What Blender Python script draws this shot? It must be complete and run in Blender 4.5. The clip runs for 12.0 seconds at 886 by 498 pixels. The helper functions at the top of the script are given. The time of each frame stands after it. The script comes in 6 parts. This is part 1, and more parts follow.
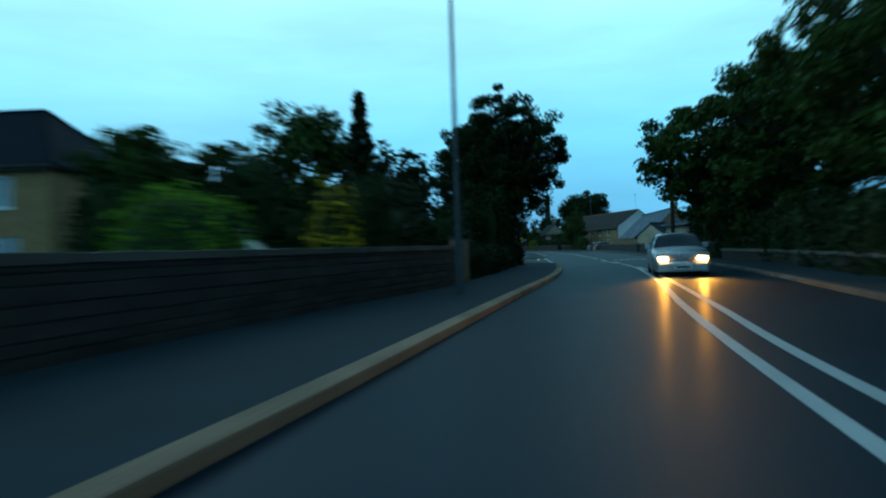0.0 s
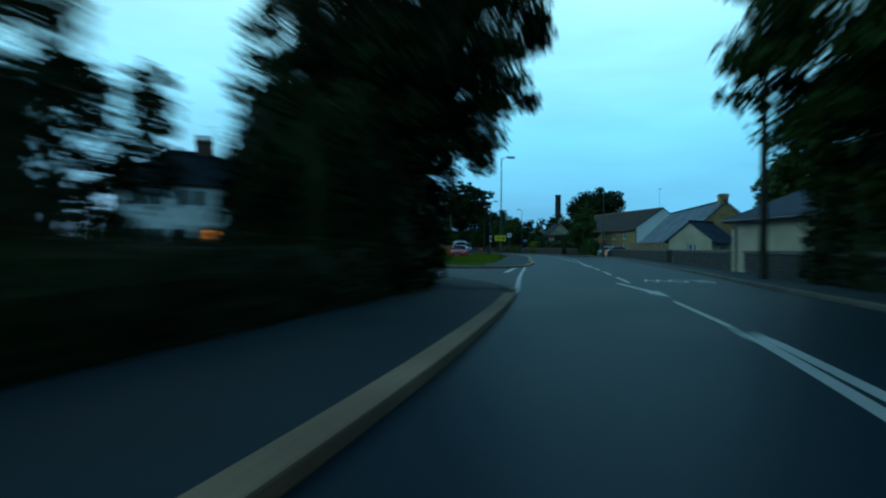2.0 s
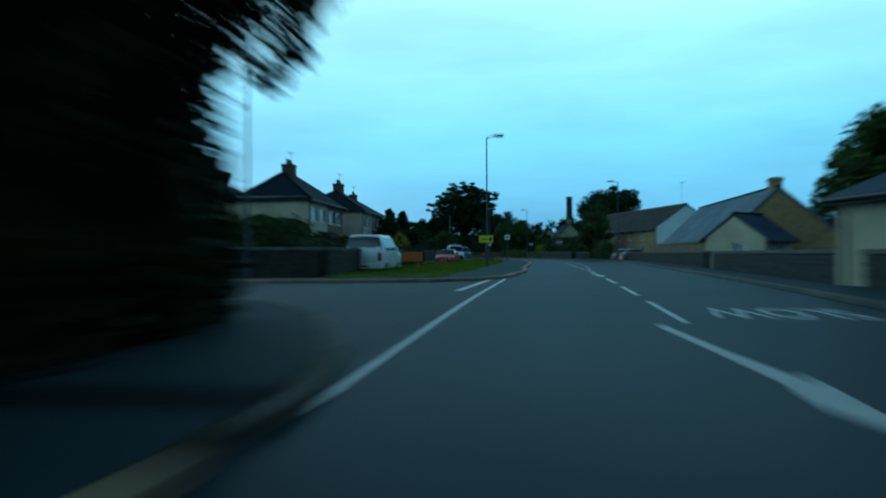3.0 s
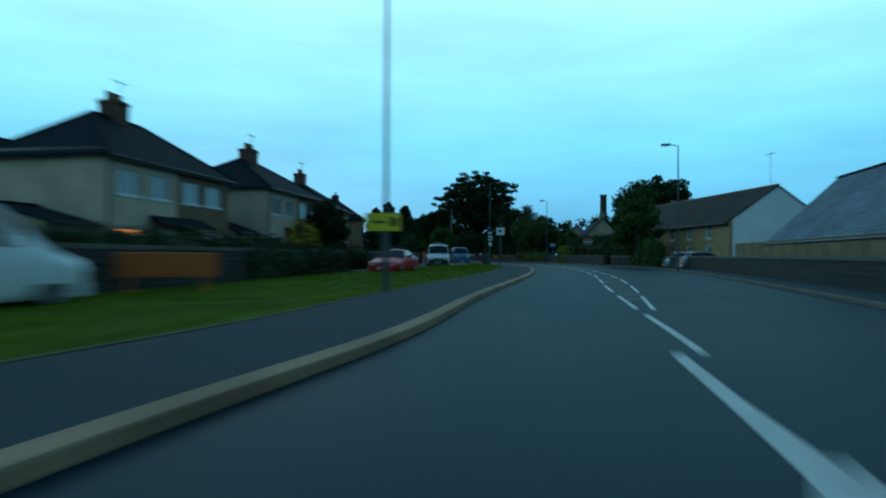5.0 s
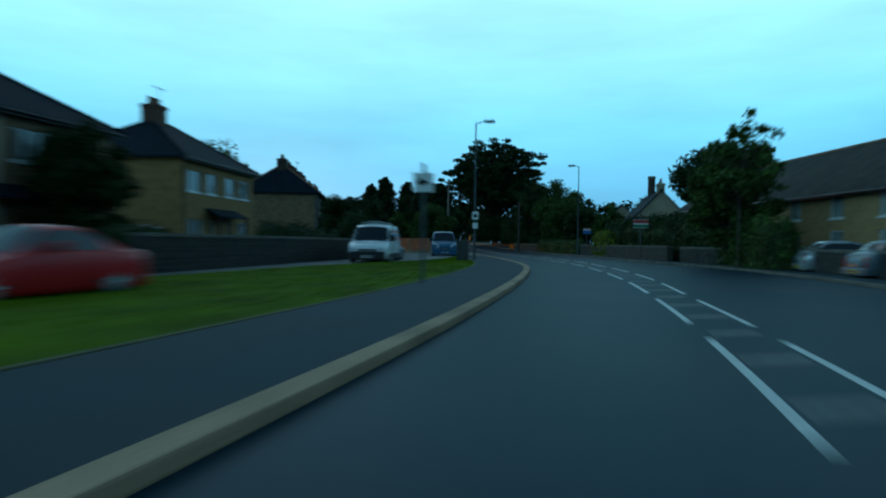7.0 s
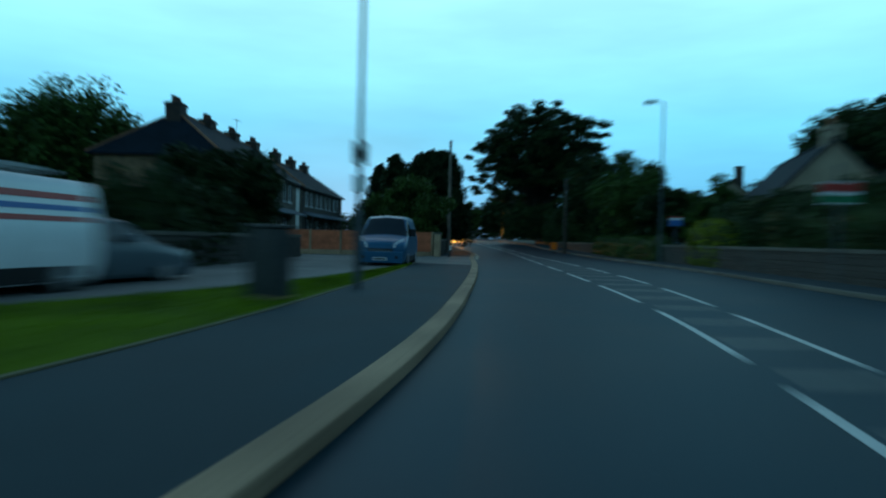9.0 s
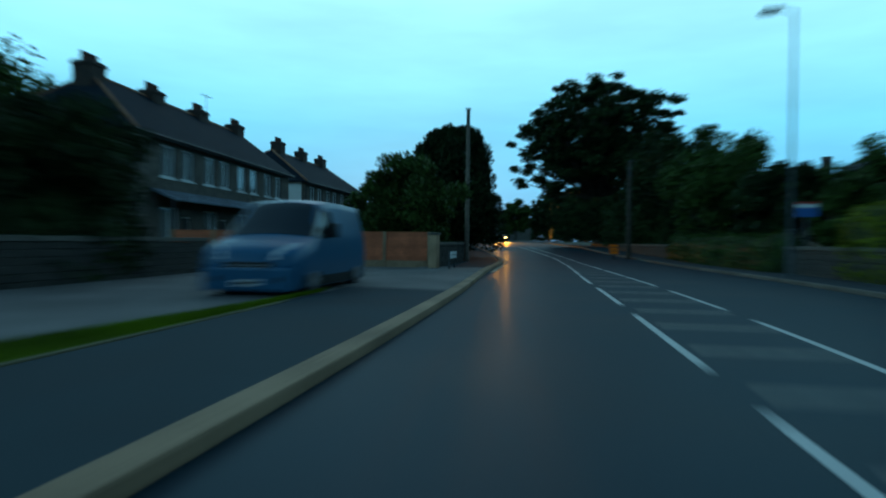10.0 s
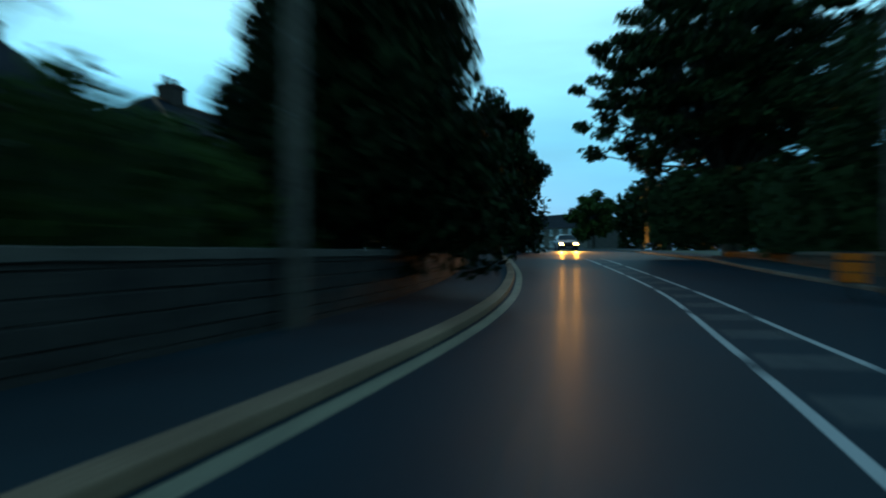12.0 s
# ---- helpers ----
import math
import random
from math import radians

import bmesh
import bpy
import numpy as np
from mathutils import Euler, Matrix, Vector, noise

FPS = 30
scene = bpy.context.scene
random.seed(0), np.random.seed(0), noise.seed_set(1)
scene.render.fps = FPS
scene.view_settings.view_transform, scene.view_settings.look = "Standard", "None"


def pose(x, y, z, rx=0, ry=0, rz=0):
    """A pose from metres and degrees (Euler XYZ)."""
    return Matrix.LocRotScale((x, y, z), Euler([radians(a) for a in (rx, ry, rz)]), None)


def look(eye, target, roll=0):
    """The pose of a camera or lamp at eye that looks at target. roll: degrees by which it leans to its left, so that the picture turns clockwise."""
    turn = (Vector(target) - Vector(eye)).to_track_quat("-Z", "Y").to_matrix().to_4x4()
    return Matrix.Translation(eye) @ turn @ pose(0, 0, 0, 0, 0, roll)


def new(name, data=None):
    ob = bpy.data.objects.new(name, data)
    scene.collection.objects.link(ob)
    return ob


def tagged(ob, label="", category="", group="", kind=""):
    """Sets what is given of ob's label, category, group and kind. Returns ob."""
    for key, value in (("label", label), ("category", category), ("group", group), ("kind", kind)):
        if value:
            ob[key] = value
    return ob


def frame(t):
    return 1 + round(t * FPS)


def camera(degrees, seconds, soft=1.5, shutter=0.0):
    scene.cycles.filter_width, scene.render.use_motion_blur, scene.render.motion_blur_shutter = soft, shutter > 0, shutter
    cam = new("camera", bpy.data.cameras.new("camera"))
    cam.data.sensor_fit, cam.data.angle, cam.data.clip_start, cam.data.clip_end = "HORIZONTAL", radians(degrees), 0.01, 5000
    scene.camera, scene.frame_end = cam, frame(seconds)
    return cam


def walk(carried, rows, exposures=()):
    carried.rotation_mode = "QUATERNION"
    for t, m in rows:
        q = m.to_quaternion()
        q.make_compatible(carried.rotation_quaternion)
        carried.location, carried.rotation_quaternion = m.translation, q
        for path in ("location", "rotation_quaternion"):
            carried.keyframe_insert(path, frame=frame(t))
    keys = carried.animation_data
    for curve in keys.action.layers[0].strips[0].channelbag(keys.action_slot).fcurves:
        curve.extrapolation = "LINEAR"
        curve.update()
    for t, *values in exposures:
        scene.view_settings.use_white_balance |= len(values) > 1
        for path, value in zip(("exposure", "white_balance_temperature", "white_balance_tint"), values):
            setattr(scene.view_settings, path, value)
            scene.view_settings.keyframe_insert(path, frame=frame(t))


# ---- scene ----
cam = camera(69.1, 12.0, soft=2.0, shutter=1.9)
PATH = [
    (0, (2.013, 3.05, 1.135), (1.962, 5.05, 1.135), -1.9),
    (0.5, (3.149, 7.935, 1.15), (3.096, 9.935, 1.151), -1.6),
    (1, (4.29, 12.913, 1.119), (4.226, 14.912, 1.113), -0.9),
    (1.5, (5.368, 18.513, 1.105), (5.296, 20.511, 1.096), -0.3),
    (2, (6.563, 24.654, 1.089), (6.476, 26.652, 1.084), 0.5),
    (2.5, (7.828, 31.145, 1.079), (7.728, 33.143, 1.072), -0.1),
    (3, (8.804, 36.257, 1.001), (8.677, 38.253, 1.014), -0.2),
    (3.2, (9.238, 39.129, 0.973), (9.091, 41.123, 0.961), 0.0),
    (4.8, (12.060, 59.386, 1.061), (11.835, 61.373, 1.062), 0.2),
    (5, (12.336, 61.386, 1.047), (12.108, 63.372, 1.066), 0.3),
    (5.5, (13.109, 68.192, 1.033), (12.856, 70.176, 1.041), 0.4),
    (6, (13.695, 74.538, 1.072), (13.41, 76.518, 1.077), 0.6),
    (6.5, (14.177, 80.674, 1.108), (13.852, 82.648, 1.105), 0.7),
    (7, (14.616, 88.313, 1.143), (14.263, 90.281, 1.122), 0.8),
    (7.2, (14.802, 90.277, 1.113), (14.439, 92.243, 1.097), 0.5),
    (8.8, (14.943, 112.271, 1.104), (14.431, 114.204, 1.088), 1.2),
    (9, (14.784, 115.083, 1.124), (14.233, 117.005, 1.093), 1.4),
    (9.5, (14.26, 121.807, 1.158), (13.613, 123.699, 1.131), 1.2),
    (10, (13.63, 127.699, 1.143), (12.9, 129.561, 1.119), 0.7),
    (10.5, (12.402, 134.496, 1.141), (11.594, 136.325, 1.122), 0.7),
    (11, (10.986, 141.4, 1.096), (10.124, 143.205, 1.089), 0.3),
    (11.5, (9.514, 147.707, 1.053), (8.591, 149.482, 1.056), -0.2),
    (12, (7.871, 153.979, 1.083), (6.897, 155.725, 1.09), 0.2),
]
walk(cam, [(t, look(eye, target, roll)) for t, eye, target, roll in PATH])

# ---- light ----
SUN_ELEV, SUN_TURN = 4.0, 335.0
world = bpy.data.worlds.new("dusk_sky")
scene.world = world
world.use_nodes = True
wn, wl = world.node_tree.nodes, world.node_tree.links
wn.clear()
w_out = wn.new("ShaderNodeOutputWorld")
w_bg = wn.new("ShaderNodeBackground")
w_sky = wn.new("ShaderNodeTexSky")
w_sky.sky_type = "NISHITA"
w_sky.sun_disc = False
w_sky.sun_elevation, w_sky.sun_rotation = radians(SUN_ELEV), radians(SUN_TURN)
w_co = wn.new("ShaderNodeTexCoord")
w_sep = wn.new("ShaderNodeSeparateXYZ")
w_ramp = wn.new("ShaderNodeValToRGB")
w_ramp.color_ramp.elements[0].position, w_ramp.color_ramp.elements[0].color = 0.0, (0.105, 0.45, 0.80, 1)
w_ramp.color_ramp.elements[1].position, w_ramp.color_ramp.elements[1].color = 0.36, (0.48, 1.12, 1.40, 1)
mid = w_ramp.color_ramp.elements.new(0.17)
mid.color = (0.205, 0.77, 1.11, 1)
for pos, c in ((0.55, (0.16, 0.42, 0.60)), (1.0, (0.016, 0.065, 0.13))):
    el = w_ramp.color_ramp.elements.new(pos)
    el.color = (*c, 1)
w_map = wn.new("ShaderNodeMapping")
w_map.inputs["Scale"].default_value = (1.0, 1.0, 5.0)
w_cloud = wn.new("ShaderNodeTexNoise")
w_cloud.inputs["Scale"].default_value, w_cloud.inputs["Detail"].default_value = 2.2, 5.0
w_crange = wn.new("ShaderNodeMapRange")
w_crange.inputs["From Min"].default_value, w_crange.inputs["From Max"].default_value = 0.35, 0.7
w_crange.inputs["To Min"].default_value, w_crange.inputs["To Max"].default_value = 0.88, 1.16
w_mul = wn.new("ShaderNodeVectorMath")
w_mul.operation = "SCALE"
w_skys = wn.new("ShaderNodeVectorMath")
w_skys.operation = "SCALE"
w_skys.inputs["Scale"].default_value = 0.10
w_mix = wn.new("ShaderNodeMix")
w_mix.data_type = "RGBA"
w_mix.inputs["Factor"].default_value = 0.03
wl.new(w_co.outputs["Generated"], w_sep.inputs[0])
wl.new(w_sep.outputs["Z"], w_ramp.inputs[0])
wl.new(w_co.outputs["Generated"], w_map.inputs["Vector"])
wl.new(w_map.outputs[0], w_cloud.inputs["Vector"])
wl.new(w_cloud.outputs[0], w_crange.inputs["Value"])
# the afterglow lies ahead and to one side; the sky behind and across from it is dimmer
w_glow = wn.new("ShaderNodeMapRange")
w_glow.interpolation_type = "SMOOTHSTEP"
w_glow.inputs["From Min"].default_value, w_glow.inputs["From Max"].default_value = -0.85, 0.15
w_tint = wn.new("ShaderNodeMix")
w_tint.data_type = "RGBA"
w_tint.inputs["A"].default_value, w_tint.inputs["B"].default_value = (0.34, 0.38, 0.44, 1), (1, 1, 1, 1)
w_both = wn.new("ShaderNodeVectorMath")
w_both.operation = "MULTIPLY"
w_side = wn.new("ShaderNodeVectorMath")
w_side.operation = "DOT_PRODUCT"
w_side.inputs[1].default_value = (-0.8, 0.6, 0.0)
wl.new(w_co.outputs["Generated"], w_side.inputs[0])
wl.new(w_side.outputs["Value"], w_glow.inputs["Value"])
wl.new(w_glow.outputs[0], w_tint.inputs["Factor"])
wl.new(w_tint.outputs["Result"], w_both.inputs[0])
wl.new(w_ramp.outputs[0], w_both.inputs[1])
wl.new(w_both.outputs[0], w_mul.inputs[0])
wl.new(w_crange.outputs[0], w_mul.inputs["Scale"])
wl.new(w_sky.outputs[0], w_skys.inputs[0])
wl.new(w_mul.outputs[0], w_mix.inputs["A"])
wl.new(w_skys.outputs[0], w_mix.inputs["B"])
wl.new(w_mix.outputs["Result"], w_bg.inputs["Color"])
w_bg.inputs["Strength"].default_value = 1.0
wl.new(w_bg.outputs[0], w_out.inputs["Surface"])
sun = new("sun", bpy.data.lights.new("sun", "SUN"))
sun.data.energy, sun.data.angle, sun.data.color = 0.08, radians(25), (0.86, 0.94, 1.0)
sun.matrix_world = look((0, 0, 50), (-math.sin(radians(SUN_TURN)) * 50, -math.cos(radians(SUN_TURN)) * 50, 50 - 50 * math.tan(radians(SUN_ELEV + 30))))

# ---- materials ----


def mat(name, c1, c2=None, rough=0.8, scale=1.5, fine=40.0, bump=0.15, metal=0.0, rnd=0.0, spec=0.4, grain=0.25):
    """A surface with broad stains, fine grain, relief and, for pieces, a change from one to the next."""
    m = bpy.data.materials.new(name)
    m.use_nodes = True
    n, l = m.node_tree.nodes, m.node_tree.links
    b = n["Principled BSDF"]
    c2 = c2 or tuple(v * 0.7 for v in c1)
    co = n.new("ShaderNodeNewGeometry")
    broad = n.new("ShaderNodeTexNoise")
    broad.inputs["Scale"].default_value, broad.inputs["Detail"].default_value = scale, 5
    small = n.new("ShaderNodeTexNoise")
    small.inputs["Scale"].default_value, small.inputs["Detail"].default_value = fine, 3
    l.new(co.outputs["Position"], broad.inputs["Vector"])
    l.new(co.outputs["Position"], small.inputs["Vector"])
    ramp = n.new("ShaderNodeValToRGB")
    ramp.color_ramp.elements[0].position, ramp.color_ramp.elements[1].position = 0.35, 0.65
    ramp.color_ramp.elements[0].color, ramp.color_ramp.elements[1].color = (*c2, 1), (*c1, 1)
    l.new(broad.outputs[0], ramp.inputs[0])
    rng = n.new("ShaderNodeMapRange")
    rng.inputs["From Min"].default_value, rng.inputs["From Max"].default_value = 0.3, 0.7
    rng.inputs["To Min"].default_value, rng.inputs["To Max"].default_value = 1 - grain, 1 + grain
    l.new(small.outputs[0], rng.inputs["Value"])
    sc = n.new("ShaderNodeVectorMath")
    sc.operation = "SCALE"
    l.new(ramp.outputs[0], sc.inputs[0])
    l.new(rng.outputs[0], sc.inputs["Scale"])
    last = sc.outputs[0]
    if rnd:
        info = n.new("ShaderNodeObjectInfo")
        r2 = n.new("ShaderNodeMapRange")
        r2.inputs["To Min"].default_value, r2.inputs["To Max"].default_value = 1 - rnd, 1 + rnd
        l.new(info.outputs["Random"], r2.inputs["Value"])
        s2 = n.new("ShaderNodeVectorMath")
        s2.operation = "SCALE"
        l.new(last, s2.inputs[0])
        l.new(r2.outputs[0], s2.inputs["Scale"])
        last = s2.outputs[0]
    l.new(last, b.inputs["Base Color"])
    rr = n.new("ShaderNodeMapRange")
    rr.inputs["To Min"].default_value, rr.inputs["To Max"].default_value = max(0.02, rough - 0.12), min(1.0, rough + 0.12)
    l.new(broad.outputs[0], rr.inputs["Value"])
    l.new(rr.outputs[0], b.inputs["Roughness"])
    b.inputs["Metallic"].default_value = metal
    b.inputs["Specular IOR Level"].default_value = spec
    if bump:
        bp = n.new("ShaderNodeBump")
        bp.inputs["Strength"].default_value, bp.inputs["Distance"].default_value = bump, 0.02
        l.new(small.outputs[0], bp.inputs["Height"])
        l.new(bp.outputs[0], b.inputs["Normal"])
    return m


def leaf_mat(name, c1, c2, rough=0.6):
    """Leaves that vary from one to the next and let a little light through."""
    m = bpy.data.materials.new(name)
    m.use_nodes = True
    n, l = m.node_tree.nodes, m.node_tree.links
    b = n["Principled BSDF"]
    g = n.new("ShaderNodeNewGeometry")
    ramp = n.new("ShaderNodeValToRGB")
    ramp.color_ramp.elements[0].color, ramp.color_ramp.elements[1].color = (*c1, 1), (*c2, 1)
    l.new(g.outputs["Random Per Island"], ramp.inputs[0])
    big = n.new("ShaderNodeTexNoise")
    big.inputs["Scale"].default_value = 0.7
    l.new(g.outputs["Position"], big.inputs["Vector"])
    rng = n.new("ShaderNodeMapRange")
    rng.inputs["From Min"].default_value, rng.inputs["From Max"].default_value = 0.3, 0.7
    rng.inputs["To Min"].default_value, rng.inputs["To Max"].default_value = 0.6, 1.4
    l.new(big.outputs[0], rng.inputs["Value"])
    s = n.new("ShaderNodeVectorMath")
    s.operation = "SCALE"
    l.new(ramp.outputs[0], s.inputs[0])
    l.new(rng.outputs[0], s.inputs["Scale"])
    l.new(s.outputs[0], b.inputs["Base Color"])
    b.inputs["Roughness"].default_value = rough
    b.inputs["Specular IOR Level"].default_value = 0.1
    return m


def slate_mat(name, c1, c2, w=0.28, h=0.2):
    """Slates in courses with thin dark joints, in the roof's own plane."""
    m = mat(name, c1, c2, rough=0.85, scale=0.8, fine=25, bump=0, spec=0.12)
    n, l = m.node_tree.nodes, m.node_tree.links
    b = n["Principled BSDF"]
    uv = n.new("ShaderNodeUVMap")
    br = n.new("ShaderNodeTexBrick")
    br.inputs["Scale"].default_value = 1.0
    br.inputs["Brick Width"].default_value, br.inputs["Row Height"].default_value = w, h
    br.inputs["Mortar Size"].default_value = 0.012
    br.inputs["Color1"].default_value, br.inputs["Color2"].default_value = (1, 1, 1, 1), (0.72, 0.72, 0.72, 1)
    br.inputs["Mortar"].default_value = (0.3, 0.3, 0.3, 1)
    l.new(uv.outputs[0], br.inputs["Vector"])
    old = b.inputs["Base Color"].links[0].from_socket
    mul = n.new("ShaderNodeMix")
    mul.data_type, mul.blend_type = "RGBA", "MULTIPLY"
    mul.inputs["Factor"].default_value = 1
    l.new(old, mul.inputs["A"])
    l.new(br.outputs["Color"], mul.inputs["B"])
    l.new(mul.outputs["Result"], b.inputs["Base Color"])
    bp = n.new("ShaderNodeBump")
    bp.inputs["Strength"].default_value, bp.inputs["Distance"].default_value = 0.6, 0.02
    l.new(br.outputs["Color"], bp.inputs["Height"])
    l.new(bp.outputs[0], b.inputs["Normal"])
    return m


def glow(name, color, strength):
    m = bpy.data.materials.new(name)
    m.use_nodes = True
    b = m.node_tree.nodes["Principled BSDF"]
    b.inputs["Base Color"].default_value = (*color, 1)
    b.inputs["Emission Color"].default_value = (*color, 1)
    b.inputs["Emission Strength"].default_value = strength
    return m


def glass(name, color, rough=0.03, through_it=0.85):
    m = bpy.data.materials.new(name)
    m.use_nodes = True
    b = m.node_tree.nodes["Principled BSDF"]
    b.inputs["Base Color"].default_value = (*color, 1)
    b.inputs["Roughness"].default_value = rough
    b.inputs["IOR"].default_value = 1.5
    b.inputs["Transmission Weight"].default_value = through_it
    return m


# the cool dusk light's blue is put into the road's base colours
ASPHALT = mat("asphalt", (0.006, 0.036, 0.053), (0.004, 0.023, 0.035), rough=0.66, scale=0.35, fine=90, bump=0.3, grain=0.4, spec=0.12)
ASPHALT_OLD = mat("worn_pale_asphalt", (0.23, 0.21, 0.195), (0.15, 0.14, 0.13), rough=0.82, scale=0.5, fine=80, bump=0.35, grain=0.3, spec=0.2)
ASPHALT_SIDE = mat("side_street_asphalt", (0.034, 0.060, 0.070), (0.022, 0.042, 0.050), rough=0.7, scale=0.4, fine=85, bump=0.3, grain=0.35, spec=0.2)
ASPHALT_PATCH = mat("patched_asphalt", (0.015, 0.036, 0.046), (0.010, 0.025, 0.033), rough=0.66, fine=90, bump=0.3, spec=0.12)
# blue specular tint colours the sheen like sky; thin coat carries reflections
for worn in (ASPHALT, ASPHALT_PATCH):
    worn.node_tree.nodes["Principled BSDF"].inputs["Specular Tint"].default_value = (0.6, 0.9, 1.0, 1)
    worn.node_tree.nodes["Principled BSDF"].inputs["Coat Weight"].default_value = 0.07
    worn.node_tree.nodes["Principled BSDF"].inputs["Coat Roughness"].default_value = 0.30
PAVING = mat("pavement_asphalt", (0.030, 0.056, 0.066), (0.020, 0.038, 0.046), rough=0.85, scale=0.6, fine=70, bump=0.25, spec=0.2)
# concrete with the warm headlight glow on the kerbs put into its colour
CONCRETE_WARM = mat("concrete", (0.46, 0.29, 0.175), (0.31, 0.19, 0.11), rough=0.88, scale=1.2, fine=30, rnd=0.2, grain=0.35)
PAINT_LINE = mat("road_paint", (0.74, 0.74, 0.70), (0.52, 0.52, 0.49), rough=0.6, scale=2.5, fine=25, grain=0.15)
PAINT_EDGE = mat("faded_yellow_paint", (0.46, 0.40, 0.25), (0.24, 0.21, 0.14), rough=0.65, scale=3, fine=25, grain=0.3)
PAINT_FAINT = mat("worn_road_paint", (0.22, 0.21, 0.19), (0.12, 0.12, 0.11), rough=0.7, scale=3, fine=25, grain=0.3)
GRASS_SOIL = mat("turf", (0.110, 0.175, 0.005), (0.062, 0.105, 0.004), rough=0.95, scale=0.7, fine=25, bump=0.6, spec=0.05)
GRASS = leaf_mat("grass_blades", (0.08, 0.14, 0.004), (0.16, 0.24, 0.006), 0.7)
LAND = mat("land", (0.06, 0.075, 0.03), (0.04, 0.05, 0.025), rough=0.95, scale=0.15, fine=8, bump=0.4)
STONE = mat("gritstone", (0.062, 0.053, 0.043), (0.026, 0.024, 0.021), rough=0.9, scale=3, fine=25, bump=0.5, rnd=0.28)
MORTAR = mat("mortar", (0.07, 0.064, 0.054), (0.042, 0.038, 0.033), rough=0.95, fine=40, bump=0.4)
EDGING = mat("dry_edging", (0.20, 0.175, 0.09), (0.12, 0.11, 0.06), rough=0.95, scale=2, fine=25, bump=0.4)
COPING = mat("coping_stone", (0.17, 0.15, 0.12), (0.09, 0.08, 0.065), rough=0.9, scale=2, fine=25, bump=0.4, rnd=0.2)
BARK = mat("bark", (0.09, 0.07, 0.05), (0.045, 0.037, 0.028), rough=0.95, scale=4, fine=20, bump=0.9)
LEAF_OAK = leaf_mat("broad_leaves", (0.030, 0.055, 0.012), (0.070, 0.115, 0.022))
LEAF_DARK = leaf_mat("dark_leaves", (0.012, 0.026, 0.008), (0.032, 0.054, 0.014))
LEAF_LIME = leaf_mat("bright_leaves", (0.11, 0.23, 0.010), (0.22, 0.38, 0.024))
LEAF_GOLD = leaf_mat("golden_leaves", (0.13, 0.16, 0.012), (0.25, 0.27, 0.02))
LEAF_YELLOW = leaf_mat("yellow_leaves", (0.34, 0.24, 0.010), (0.58, 0.38, 0.020))
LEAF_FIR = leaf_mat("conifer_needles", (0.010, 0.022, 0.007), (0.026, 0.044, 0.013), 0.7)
RENDER_CREAM = mat("cream_render", (0.66, 0.49, 0.34), (0.50, 0.37, 0.25), rough=0.9, scale=0.9, fine=60, bump=0.3, grain=0.12)
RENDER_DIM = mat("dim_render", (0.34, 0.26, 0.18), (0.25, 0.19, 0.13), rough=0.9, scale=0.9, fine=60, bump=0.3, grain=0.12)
RENDER_GREY = mat("drab_render", (0.60, 0.45, 0.33), (0.47, 0.35, 0.25), rough=0.9, scale=0.9, fine=60, bump=0.3, grain=0.12)
RENDER_WHITE = mat("white_render", (0.84, 0.83, 0.79), (0.72, 0.71, 0.67), rough=0.85, scale=0.8, fine=50, bump=0.2, grain=0.08)
SANDSTONE = mat("sandstone_walling", (0.46, 0.27, 0.125), (0.32, 0.19, 0.085), rough=0.9, scale=3.5, fine=30, bump=0.4)
SANDSTONE_OCHRE = mat("ochre_stone_walling", (0.36, 0.195, 0.075), (0.25, 0.135, 0.05), rough=0.9, scale=3.5, fine=30, bump=0.4)
SANDSTONE_BROWN = mat("brown_pebbledash", (0.27, 0.155, 0.08), (0.17, 0.10, 0.055), rough=0.9, scale=3, fine=30, bump=0.4)
SANDSTONE_DARK = mat("sooty_stone_walling", (0.15, 0.125, 0.10), (0.075, 0.066, 0.054), rough=0.9, scale=3, fine=30, bump=0.4)
SLATE = slate_mat("roof_slate", (0.013, 0.024, 0.036), (0.008, 0.016, 0.025))
# slate lightened and blued: the sky's reflection is put into its colour
SLATE_SKYLIT = slate_mat("skylit_slate", (0.24, 0.29, 0.34), (0.17, 0.20, 0.24))
SLATE_DEEP = slate_mat("deep_blue_slate", (0.07, 0.10, 0.14), (0.045, 0.068, 0.10))
TILE_BROWN = slate_mat("brown_tile", (0.085, 0.070, 0.058), (0.05, 0.043, 0.037), 0.3, 0.32)
BRICK_RED = mat("red_brick", (0.15, 0.065, 0.042), (0.09, 0.042, 0.03), rough=0.9, scale=5, fine=30, bump=0.4)
SOOT_BRICK = mat("sooty_brick", (0.075, 0.045, 0.032), (0.04, 0.028, 0.022), rough=0.9, scale=5, fine=30, bump=0.4)
TERRACOTTA = mat("terracotta", (0.33, 0.14, 0.07), (0.22, 0.09, 0.05), rough=0.8, fine=30)
PVC = mat("white_plastic", (0.80, 0.80, 0.78), (0.70, 0.70, 0.68), rough=0.35, bump=0, grain=0.04)
DARK_PAINT = mat("black_paint", (0.02, 0.02, 0.022), (0.014, 0.014, 0.016), rough=0.45, bump=0.05)
GALV = mat("galvanised_steel", (0.34, 0.35, 0.35), (0.24, 0.25, 0.25), rough=0.5, metal=0.7, fine=20, bump=0.05)
LAMP_PAINT = mat("grey_lamp_paint", (0.085, 0.10, 0.105), (0.06, 0.07, 0.075), rough=0.6, fine=20, bump=0.05, spec=0.25)
DARK_METAL = mat("dark_painted_steel", (0.045, 0.05, 0.05), (0.03, 0.034, 0.034), rough=0.5, fine=20, bump=0.05)
